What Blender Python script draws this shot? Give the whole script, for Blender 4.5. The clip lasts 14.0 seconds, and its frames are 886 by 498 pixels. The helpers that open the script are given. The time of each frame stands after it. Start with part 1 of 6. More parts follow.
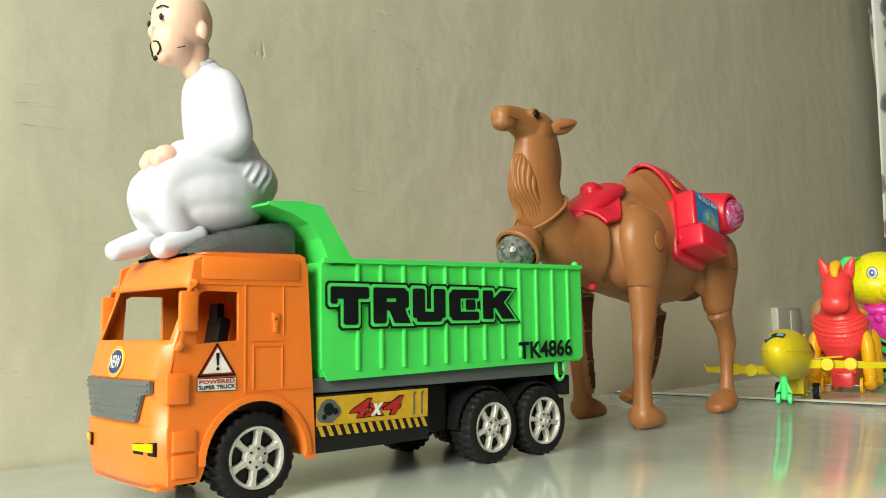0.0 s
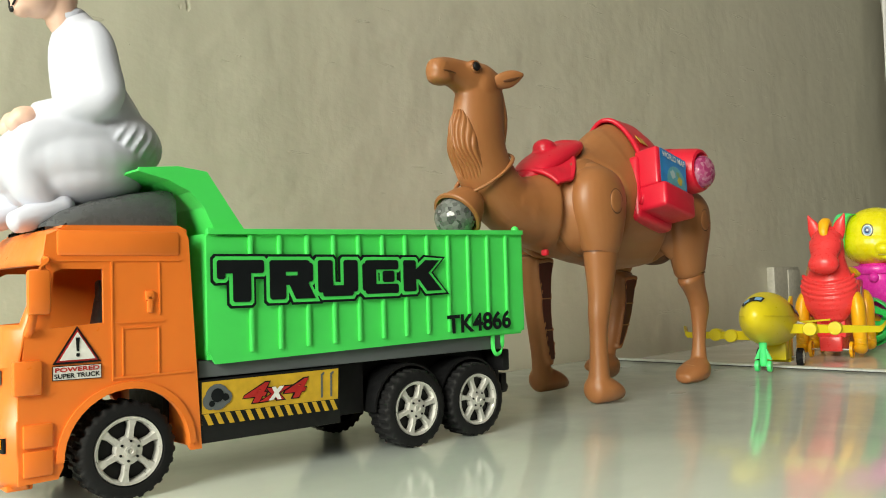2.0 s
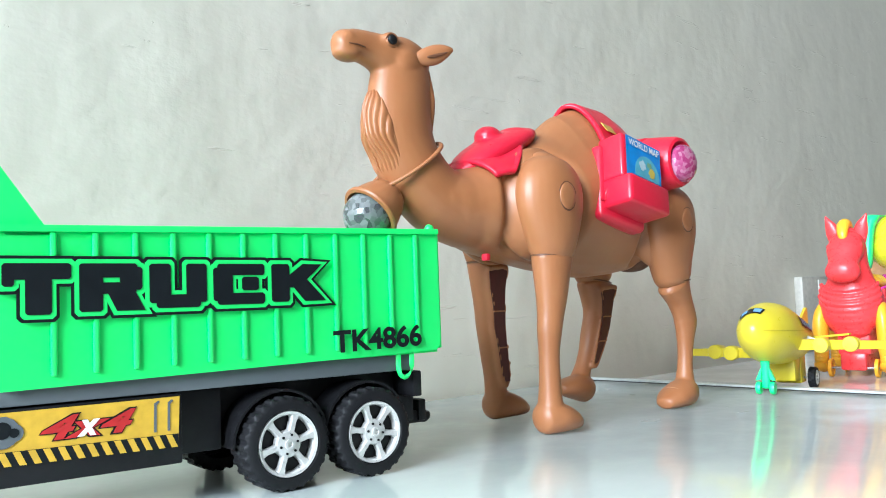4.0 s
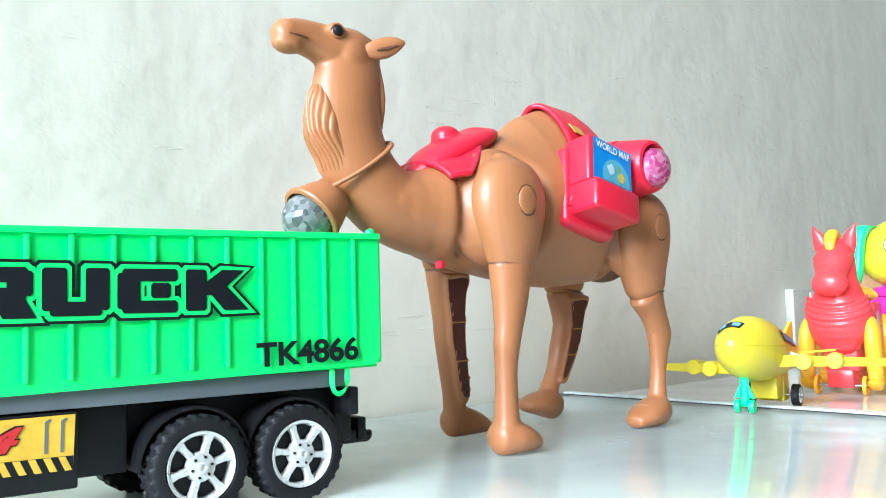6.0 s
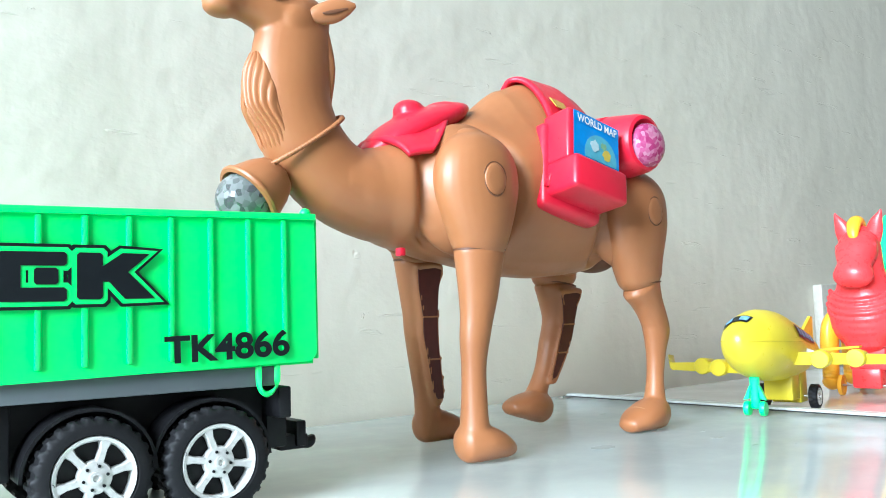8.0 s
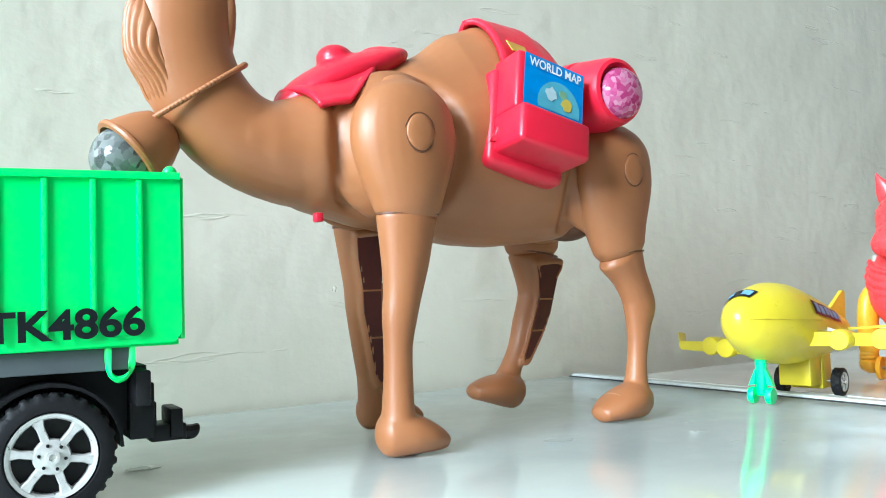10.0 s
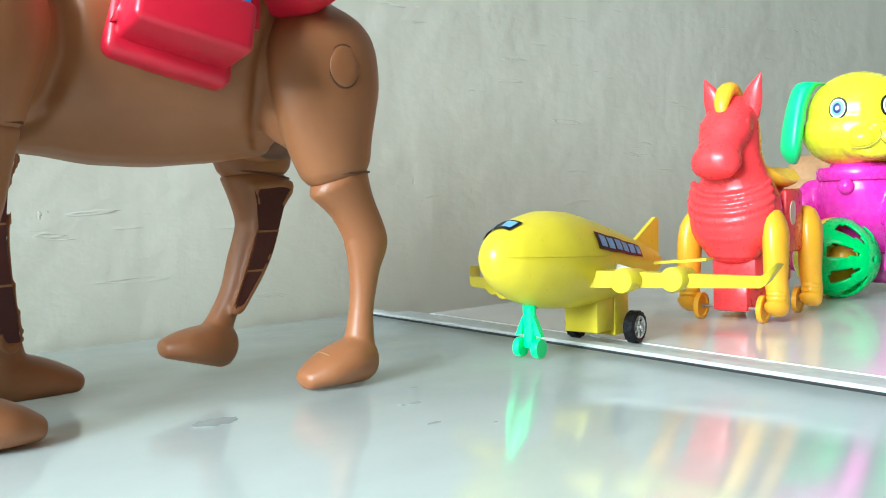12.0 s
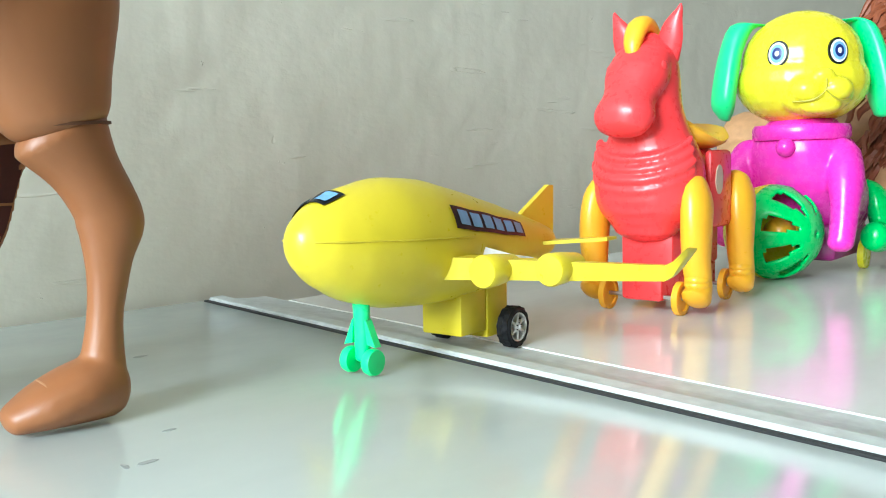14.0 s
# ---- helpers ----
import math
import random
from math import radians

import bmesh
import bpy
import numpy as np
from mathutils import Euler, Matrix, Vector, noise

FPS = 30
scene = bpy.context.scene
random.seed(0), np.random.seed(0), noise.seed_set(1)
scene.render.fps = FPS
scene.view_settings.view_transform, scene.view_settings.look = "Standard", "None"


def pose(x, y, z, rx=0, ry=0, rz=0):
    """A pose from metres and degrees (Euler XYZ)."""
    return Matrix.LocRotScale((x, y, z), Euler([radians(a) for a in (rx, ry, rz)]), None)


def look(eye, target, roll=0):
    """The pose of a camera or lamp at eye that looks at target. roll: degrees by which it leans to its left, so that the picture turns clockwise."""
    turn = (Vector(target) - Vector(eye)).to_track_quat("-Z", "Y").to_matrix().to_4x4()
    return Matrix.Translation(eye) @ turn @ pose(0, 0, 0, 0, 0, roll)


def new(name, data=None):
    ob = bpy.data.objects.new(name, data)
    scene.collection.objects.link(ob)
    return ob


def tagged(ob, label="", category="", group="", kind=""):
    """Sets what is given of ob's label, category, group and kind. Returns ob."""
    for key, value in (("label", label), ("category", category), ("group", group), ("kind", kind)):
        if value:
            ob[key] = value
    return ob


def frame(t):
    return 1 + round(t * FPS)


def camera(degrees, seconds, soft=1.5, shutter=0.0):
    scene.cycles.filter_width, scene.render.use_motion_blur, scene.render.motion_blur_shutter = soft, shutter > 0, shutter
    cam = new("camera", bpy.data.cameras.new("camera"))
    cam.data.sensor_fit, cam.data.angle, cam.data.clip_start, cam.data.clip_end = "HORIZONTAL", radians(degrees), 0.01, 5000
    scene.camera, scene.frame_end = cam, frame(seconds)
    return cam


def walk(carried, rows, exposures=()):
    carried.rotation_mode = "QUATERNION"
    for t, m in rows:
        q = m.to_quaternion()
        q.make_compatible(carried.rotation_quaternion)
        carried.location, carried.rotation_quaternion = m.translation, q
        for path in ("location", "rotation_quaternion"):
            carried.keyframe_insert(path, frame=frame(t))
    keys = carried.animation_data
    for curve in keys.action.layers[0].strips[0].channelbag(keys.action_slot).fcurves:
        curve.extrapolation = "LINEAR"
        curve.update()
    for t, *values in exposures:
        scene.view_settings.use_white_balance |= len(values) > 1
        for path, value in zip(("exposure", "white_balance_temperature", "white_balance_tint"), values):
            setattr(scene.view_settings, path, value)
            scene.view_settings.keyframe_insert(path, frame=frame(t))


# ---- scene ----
cam = camera(54.6, 14.0, soft=1.0)
PATH = [
    (0, (-0.022, -0.676, 0.102), (1.442, 0.675, 0.276), -0.9),
    (0.5, (-0.021, -0.674, 0.1), (1.438, 0.679, 0.304), -1.4),
    (1, (-0.021, -0.674, 0.099), (1.437, 0.682, 0.294), -1.2),
    (1.5, (0.0, -0.682, 0.103), (1.443, 0.693, 0.267), -0.9),
    (2, (0.065, -0.69, 0.109), (1.502, 0.699, 0.192), -1.7),
    (2.5, (0.117, -0.695, 0.117), (1.514, 0.735, 0.159), -3.6),
    (3, (0.165, -0.693, 0.115), (1.535, 0.764, 0.147), -5.1),
    (3.5, (0.193, -0.689, 0.106), (1.545, 0.783, 0.191), -3.9),
    (4, (0.21, -0.685, 0.101), (1.56, 0.786, 0.227), -2.1),
    (4.2, (0.222, -0.684, 0.11), (1.566, 0.793, 0.217), -1.2),
    (6.5, (0.276, -0.674, 0.099), (1.62, 0.799, 0.25), -1.5),
    (7, (0.296, -0.665, 0.097), (1.625, 0.822, 0.243), -1.6),
    (9.3, (0.412, -0.669, 0.089), (1.595, 0.935, 0.252), -1.8),
    (9.5, (0.424, -0.669, 0.094), (1.587, 0.954, 0.218), -1.5),
    (10, (0.459, -0.668, 0.091), (1.585, 0.982, 0.188), -1.7),
    (10.5, (0.519, -0.666, 0.099), (1.674, 0.966, 0.112), -1.6),
    (11, (0.57, -0.661, 0.097), (1.775, 0.935, 0.051), -1.9),
    (11.5, (0.611, -0.657, 0.097), (1.838, 0.919, 0.008), -1.9),
    (12, (0.647, -0.647, 0.098), (1.888, 0.918, -0.015), -1.6),
    (12.5, (0.695, -0.625, 0.097), (1.991, 0.893, -0.039), -1.5),
    (13, (0.732, -0.606, 0.098), (2.076, 0.864, -0.089), -1.2),
    (13.5, (0.757, -0.594, 0.097), (2.104, 0.872, -0.1), -1.1),
    (14, (0.784, -0.587, 0.097), (2.096, 0.909, -0.108), -1.4),
]
EXPOSURES = [(0.0, -0.76, 7900, -1), (1.8, -0.86, 7900, 0), (2.8, -0.14, 6200, 9), (3.6, 0.10, 5650, 8), (6.5, 0.50, 5500, 5), (10.0, 0.34, 5500, 2), (11.5, 0.20, 5550, 0), (14.0, 0.16, 5750, 0)]
walk(cam, [(t, look(eye, target, roll)) for t, eye, target, roll in PATH], EXPOSURES)

# ---- world and light ----
world = bpy.data.worlds.new("daylight")
world.use_nodes = True
scene.world = world
sky = world.node_tree.nodes.new("ShaderNodeTexSky")
sky.sky_type, sky.sun_disc = "NISHITA", False
sky.sun_elevation, sky.sun_rotation = radians(40), radians(243)
world.node_tree.nodes["Background"].inputs["Strength"].default_value = 0.12
world.node_tree.links.new(sky.outputs["Color"], world.node_tree.nodes["Background"].inputs["Color"])


def window_lamp(name, eye, target, wide, high, power, colour):
    data = bpy.data.lights.new(name, "AREA")
    data.shape, data.size, data.size_y, data.energy, data.color = "RECTANGLE", wide, high, power, colour
    ob = new(name, data)
    ob.matrix_world = look(eye, target)
    return ob


window_lamp("window_light", (-2.56, -1.15, 1.40), (0.7, -0.2, 0.05), 1.6, 1.5, 305, (0.95, 0.98, 1.0))
sun_data = bpy.data.lights.new("sun", "SUN")
sun_data.energy, sun_data.angle, sun_data.color = 1.0, radians(12), (1.0, 0.96, 0.9)
new("sun", sun_data).matrix_world = look((-4, -2, 4), (0, 0, 0))


# ---- materials ----
def shader(name):
    m = bpy.data.materials.new(name)
    m.use_nodes = True
    n = m.node_tree.nodes
    return m, n, m.node_tree.links, n["Principled BSDF"]


def noise_node(n, l, scale, detail=4.0, rough=0.55, stretch=None):
    tex = n.new("ShaderNodeTexNoise")
    tex.inputs["Scale"].default_value, tex.inputs["Detail"].default_value, tex.inputs["Roughness"].default_value = scale, detail, rough
    coord = n.new("ShaderNodeTexCoord")
    if stretch:
        mp = n.new("ShaderNodeMapping")
        mp.inputs["Scale"].default_value = stretch
        l.new(coord.outputs["Object"], mp.inputs["Vector"])
        l.new(mp.outputs["Vector"], tex.inputs["Vector"])
    else:
        l.new(coord.outputs["Object"], tex.inputs["Vector"])
    return tex


def ramp(n, l, source, stops):
    r = n.new("ShaderNodeValToRGB")
    el = r.color_ramp.elements
    while len(el) < len(stops):
        el.new(0.5)
    for e, (p, c) in zip(el, stops):
        e.position, e.color = p, (*c, 1) if len(c) == 3 else c
    l.new(source, r.inputs["Fac"])
    return r


def bump(n, l, b, source, strength, distance):
    bp = n.new("ShaderNodeBump")
    bp.inputs["Strength"].default_value, bp.inputs["Distance"].default_value = strength, distance
    l.new(source, bp.inputs["Height"])
    last = b.inputs["Normal"].links[0].from_socket if b.inputs["Normal"].links else None
    if last:
        l.new(last, bp.inputs["Normal"])
    l.new(bp.outputs["Normal"], b.inputs["Normal"])


def plastic(name, colour, rough=0.35, vary=0.08, relief=0.1, glow=0.0, coat=0.0):
    """Moulded plastic: slight cloudiness, handling scuffs in the gloss and a faint relief."""
    m, n, l, b = shader(name)
    big = noise_node(n, l, 25, 3)
    lo = tuple(c * (1 - vary) for c in colour)
    hi = tuple(min(1, c * (1 + vary)) for c in colour)
    r = ramp(n, l, big.outputs["Fac"], [(0.3, lo), (0.7, hi)])
    l.new(r.outputs["Color"], b.inputs["Base Color"])
    fine = noise_node(n, l, 180, 5, 0.6)
    rr = ramp(n, l, fine.outputs["Fac"], [(0.3, (rough * 0.8,) * 3), (0.75, (min(1, rough * 1.25),) * 3)])
    l.new(rr.outputs["Color"], b.inputs["Roughness"])
    if relief:
        bump(n, l, b, fine.outputs["Fac"], relief, 0.0004)
        bump(n, l, b, big.outputs["Fac"], relief, 0.0015)
    if glow:
        b.inputs["Subsurface Weight"].default_value = glow
        b.inputs["Subsurface Radius"].default_value = (1, 1, 1)
        b.inputs["Subsurface Scale"].default_value = 0.004
    b.inputs["Coat Weight"].default_value = coat
    return m


def plain(name, colour, rough=0.5, metal=0.0):
    m, n, l, b = shader(name)
    t = noise_node(n, l, 120, 4)
    r = ramp(n, l, t.outputs["Fac"], [(0.3, tuple(c * 0.85 for c in colour)), (0.7, tuple(min(1, c * 1.1) for c in colour))])
    l.new(r.outputs["Color"], b.inputs["Base Color"])
    b.inputs["Roughness"].default_value, b.inputs["Metallic"].default_value = rough, metal
    return m


def wall_paint():
    """Old emulsion over uneven plaster: broad patches, faint trowel streaks, dents, chips and fine scratches."""
    m, n, l, b = shader("wall_paint")
    broad = noise_node(n, l, 2.2, 5, 0.6)
    streak = noise_node(n, l, 9, 5, 0.6, (1.8, 1, 0.4))
    mix = n.new("ShaderNodeMix")
    mix.data_type, mix.blend_type = "RGBA", "MULTIPLY"
    mix.inputs["Factor"].default_value = 0.5
    base = ramp(n, l, broad.outputs["Fac"], [(0.3, (0.620, 0.597, 0.494)), (0.7, (0.690, 0.667, 0.566))])
    over = ramp(n, l, streak.outputs["Fac"], [(0.3, (0.93, 0.925, 0.915)), (0.65, (1, 1, 1))])
    l.new(base.outputs["Color"], mix.inputs["A"])
    l.new(over.outputs["Color"], mix.inputs["B"])
    l.new(mix.outputs["Result"], b.inputs["Base Color"])
    b.inputs["Roughness"].default_value = 0.42
    bump(n, l, b, streak.outputs["Fac"], 0.16, 0.004)
    lump = noise_node(n, l, 9, 3, 0.5)
    bump(n, l, b, lump.outputs["Fac"], 0.40, 0.012)
    ripple = noise_node(n, l, 34, 4, 0.6, (0.8, 1, 1.2))
    bump(n, l, b, ripple.outputs["Fac"], 0.22, 0.004)
    grit = noise_node(n, l, 150, 4, 0.6)
    bump(n, l, b, grit.outputs["Fac"], 0.10, 0.0012)
    # separate chips and dents
    chip = noise_node(n, l, 48, 5, 0.66)
    cr = ramp(n, l, chip.outputs["Fac"], [(0.69, (0, 0, 0)), (0.73, (1, 1, 1))])
    bump(n, l, b, cr.outputs["Color"], 0.4, 0.0018)
    dent = noise_node(n, l, 17, 4, 0.62, (1.0, 1, 0.7))
    dr = ramp(n, l, dent.outputs["Fac"], [(0.25, (0, 0, 0)), (0.31, (1, 1, 1))])
    bump(n, l, b, dr.outputs["Color"], 0.4, 0.0024)
    # thin slanting scratches
    for turn, scale in ((35, 20), (-62, 26)):
        coord = n.new("ShaderNodeTexCoord")
        mp = n.new("ShaderNodeMapping")
        mp.inputs["Rotation"].default_value = (0, radians(turn), 0)
        mp.inputs["Scale"].default_value = (0.35, 1, 3.2)
        tex = n.new("ShaderNodeTexNoise")
        tex.inputs["Scale"].default_value, tex.inputs["Detail"].default_value = scale, 3
        l.new(coord.outputs["Object"], mp.inputs["Vector"])
        l.new(mp.outputs["Vector"], tex.inputs["Vector"])
        sr = ramp(n, l, tex.outputs["Fac"], [(0.675, (0, 0, 0)), (0.69, (1, 1, 1)), (0.705, (1, 1, 1)), (0.72, (0, 0, 0))])
        bump(n, l, b, sr.outputs["Color"], 0.35, 0.0016)
    return m


def table_gloss(name, a, c, rough):
    m, n, l, b = shader(name)
    vein = noise_node(n, l, 6, 6, 0.62, (1, 2.2, 1))
    base = ramp(n, l, vein.outputs["Fac"], [(0.25, a), (0.6, c), (0.8, tuple(v * 0.95 for v in c))])
    l.new(base.outputs["Color"], b.inputs["Base Color"])
    smear = noise_node(n, l, 16, 5, 0.6)
    r = ramp(n, l, smear.outputs["Fac"], [(0.35, (rough,) * 3), (0.75, (rough * 2.2,) * 3)])
    l.new(r.outputs["Color"], b.inputs["Roughness"])
    b.inputs["IOR"].default_value = 1.5
    bump(n, l, b, vein.outputs["Fac"], 0.05, 0.001)
    return m


def clear(name, colour, rough=0.05, weight=1.0):
    m, n, l, b = shader(name)
    b.inputs["Base Color"].default_value = (*colour, 1)
    b.inputs["Roughness"].default_value, b.inputs["Transmission Weight"].default_value, b.inputs["IOR"].default_value = rough, weight, 1.46
    return m


def camel_skin():
    m, n, l, b = shader("tan_vinyl")
    big = noise_node(n, l, 16, 4)
    r = ramp(n, l, big.outputs["Fac"], [(0.3, (0.308, 0.117, 0.042)), (0.7, (0.356, 0.143, 0.054))])
    l.new(r.outputs["Color"], b.inputs["Base Color"])
    b.inputs["Roughness"].default_value = 0.43
    fine = noise_node(n, l, 260, 4)
    bump(n, l, b, fine.outputs["Fac"], 0.08, 0.0004)
    bump(n, l, b, big.outputs["Fac"], 0.1, 0.003)
    b.inputs["Subsurface Weight"].default_value = 0.08
    b.inputs["Subsurface Radius"].default_value = (1, 0.5, 0.3)
    b.inputs["Subsurface Scale"].default_value = 0.003
    return m


def fabric_print():
    m, n, l, b = shader("curtain_print")
    v = n.new("ShaderNodeTexVoronoi")
    v.inputs["Scale"].default_value = 22
    w = noise_node(n, l, 30, 4, 0.6)
    coord = n.new("ShaderNodeTexCoord")
    mp = n.new("ShaderNodeMapping")
    mp.inputs["Scale"].default_value = (1, 1, 0.6)
    l.new(coord.outputs["Object"], mp.inputs["Vector"])
    l.new(mp.outputs["Vector"], v.inputs["Vector"])
    add = n.new("ShaderNodeMath")
    add.operation = "MULTIPLY_ADD"
    add.inputs[1].default_value = 0.6
    l.new(w.outputs["Fac"], add.inputs[0])
    l.new(v.outputs["Distance"], add.inputs[2])
    r = ramp(n, l, add.outputs["Value"], [(0.45, (0.16, 0.15, 0.14)), (0.62, (0.30, 0.29, 0.28)), (0.66, (0.66, 0.66, 0.66)), (0.9, (0.76, 0.76, 0.76))])
    l.new(r.outputs["Color"], b.inputs["Base Color"])
    b.inputs["Roughness"].default_value = 0.85
    bump(n, l, b, noise_node(n, l, 900, 2).outputs["Fac"], 0.3, 0.0005)
    return m


WALL = wall_paint()
TABLE = table_gloss("white_laminate", (0.69, 0.768, 0.732), (0.77, 0.842, 0.807), 0.075)
TABLE_B = table_gloss("cream_laminate", (0.66, 0.66, 0.62), (0.74, 0.74, 0.70), 0.08)
TRIM = plain("white_trim", (0.52, 0.55, 0.53), 0.45)
DARK = plain("dark_gap", (0.02, 0.02, 0.02), 0.7)
FLOOR = plain("floor_tile", (0.16, 0.13, 0.11), 0.35)
# tones of the unseen ceiling and walls, chosen to hold down the bounce light
CEIL = plain("unseen_ceiling_tone", (0.50, 0.49, 0.47), 0.8)
WALL_UNSEEN = plain("unseen_wall_low_bounce", (0.13, 0.115, 0.095), 0.6)
WOOD = plain("table_leg_wood", (0.30, 0.20, 0.12), 0.5)
ORANGE = plastic("orange_plastic", (0.87, 0.205, 0.034), 0.34, 0.05, 0.1, 0.1)
GREEN = plastic("green_plastic", (0.060, 0.74, 0.140), 0.36, 0.05, 0.12, 0.15)
BLACK = plastic("black_plastic", (0.006, 0.006, 0.007), 0.5, 0.2, 0.2)
RUBBER = plastic("tyre_rubber", (0.008, 0.008, 0.009), 0.6, 0.2, 0.3)
BLACK.node_tree.nodes["Principled BSDF"].inputs["Specular IOR Level"].default_value = 0.3
RUBBER.node_tree.nodes["Principled BSDF"].inputs["Specular IOR Level"].default_value = 0.25
GREY = plastic("grey_plastic", (0.11, 0.125, 0.135), 0.4, 0.06, 0.15)
SMOKE = plastic("smoke_grey_plastic", (0.075, 0.08, 0.085), 0.28, 0.06, 0.1)


def worn_silver():
    m, n, l, b = shader("silver_rim_paint")
    t = noise_node(n, l, 240, 5, 0.65)
    r = ramp(n, l, t.outputs["Fac"], [(0.33, (0.02, 0.02, 0.02)), (0.38, (0.58, 0.57, 0.54)), (0.7, (0.70, 0.69, 0.66))])
    l.new(r.outputs["Color"], b.inputs["Base Color"])
    b.inputs["Roughness"].default_value, b.inputs["Metallic"].default_value = 0.34, 0.35
    return m


SILVER = worn_silver()
STEEL = plain("steel", (0.55, 0.55, 0.55), 0.3, 1.0)
INK = plain("black_ink", (0.006, 0.008, 0.010), 0.4)
INK.node_tree.nodes["Principled BSDF"].inputs["Specular IOR Level"].default_value = 0.3
STICK_Y = plain("yellow_sticker", (0.64, 0.39, 0.035), 0.35)
STICK_W = plain("white_sticker", (0.80, 0.80, 0.78), 0.35)
STICK_R = plain("red_sticker", (0.45, 0.02, 0.02), 0.35)
STICK_B = plain("blue_sticker", (0.015, 0.22, 0.58), 0.3)
NAVY = plain("navy_sticker", (0.012, 0.03, 0.16), 0.3)
SKYBLUE = plain("window_blue_sticker", (0.20, 0.42, 0.72), 0.55)
LAMP_Y = plastic("amber_lens", (0.95, 0.48, 0.01), 0.2, 0.05, 0.3)
CAMEL = camel_skin()
CAMEL_DARK = plain("camel_seam_brown", (0.12, 0.045, 0.018), 0.55)
MAROON = plain("hollow_leg_shade_maroon", (0.075, 0.012, 0.008), 0.55)
RED = plastic("red_plastic", (0.62, 0.010, 0.035), 0.34, 0.05, 0.04, 0.08)
CORAL = plastic("coral_red_plastic", (0.85, 0.052, 0.058), 0.30, 0.05, 0.08, 0.2)
YELLOW = plastic("yellow_plastic", (0.74, 0.60, 0.028), 0.33, 0.05, 0.1, 0.15)
LEMON = plastic("lemon_plastic", (0.82, 0.74, 0.025), 0.28, 0.05, 0.08, 0.2)
AMBER = plastic("mango_plastic", (0.90, 0.45, 0.02), 0.33, 0.05, 0.08, 0.2)
MINT = plastic("mint_green_plastic", (0.07, 0.80, 0.26), 0.33, 0.05, 0.08, 0.25)
LEAF = plastic("toy_green_plastic", (0.02, 0.62, 0.12), 0.28, 0.05, 0.08, 0.15)
PINK = plastic("magenta_plastic", (0.80, 0.032, 0.45), 0.27, 0.05, 0.08, 0.2)
ROBE = plastic("white_vinyl", (0.58, 0.60, 0.71), 0.55, 0.03, 0.15, 0.08)
SKIN = plastic("peach_vinyl", (0.80, 0.52, 0.42), 0.4, 0.04, 0.1, 0.15)


def faceted(name, stops, scale):
    """Cut plastic lens: small flat cells, each with its own tint and tilt."""
    m, n, l, b = shader(name)
    v = n.new("ShaderNodeTexVoronoi")
    v.inputs["Scale"].default_value = scale
    coord = n.new("ShaderNodeTexCoord")
    l.new(coord.outputs["Object"], v.inputs["Vector"])
    grey = n.new("ShaderNodeSeparateColor")
    l.new(v.outputs["Color"], grey.inputs["Color"])
    r = ramp(n, l, grey.outputs["Red"], stops)
    l.new(r.outputs["Color"], b.inputs["Base Color"])
    b.inputs["Roughness"].default_value, b.inputs["Transmission Weight"].default_value, b.inputs["IOR"].default_value = 0.08, 0.5, 1.46
    bump(n, l, b, v.outputs["Distance"], 0.15, 0.0015)
    return m


# roll lens: clear plastic whose pink reflections are put into the cell tints
PINK_GLASS = faceted("clear_plastic_pink_reflections", [(0.2, (0.52, 0.06, 0.22)), (0.5, (0.66, 0.14, 0.34)), (0.85, (0.78, 0.36, 0.52))], 330)
CLEAR = faceted("clear_plastic", [(0.2, (0.14, 0.15, 0.15)), (0.5, (0.24, 0.26, 0.25)), (0.85, (0.40, 0.42, 0.42))], 300)
MANE = plain("rust_brown_vinyl", (0.24, 0.062, 0.022), 0.5)
LION = plain("lion_tan_vinyl", (0.48, 0.26, 0.12), 0.5)
CURTAIN = fabric_print()
PAPER = plain("white_paper", (0.82, 0.82, 0.82), 0.7)


# ---- building helpers ----
def V(*a):
    return Vector(a)


def part(name, bm, material, parent=None, label="", smooth=True, normals=True):
    """Link a bmesh as one mesh object under a thing or a part. material: one, or a list for several slots."""
    if normals:
        bmesh.ops.recalc_face_normals(bm, faces=bm.faces)
    me = bpy.data.meshes.new(name)
    for f in bm.faces:
        f.smooth = smooth
    bm.to_mesh(me)
    bm.free()
    for m in material if isinstance(material, list) else [material]:
        me.materials.append(m)
    if smooth:
        me.set_sharp_from_angle(angle=radians(40))
    ob = new(name, me)
    ob.parent = parent
    if label:
        tagged(ob, label=label)
    return ob


def thing(name, m, label, category, group="", kind=""):
    ob = new(name)
    ob.empty_display_size = 0.02
    ob.matrix_world = m
    return tagged(ob, label, category, group, kind)


def box(bm, x0, x1, y0, y1, z0, z1, bevel=0.0, seg=2, m=None):
    r = bmesh.ops.create_cube(bm, size=1)
    vs = r["verts"]
    for v in vs:
        v.co = Vector(((x0 + x1) / 2 + v.co.x * (x1 - x0), (y0 + y1) / 2 + v.co.y * (y1 - y0), (z0 + z1) / 2 + v.co.z * (z1 - z0)))
        if m is not None:
            v.co = m @ v.co
    if bevel:
        es = list({e for v in vs for e in v.link_edges})
        bmesh.ops.bevel(bm, geom=es, offset=bevel, segments=seg, affect="EDGES", profile=0.5)


def boxed(*a, **k):
    bm = bmesh.new()
    box(bm, *a, **k)
    return bm


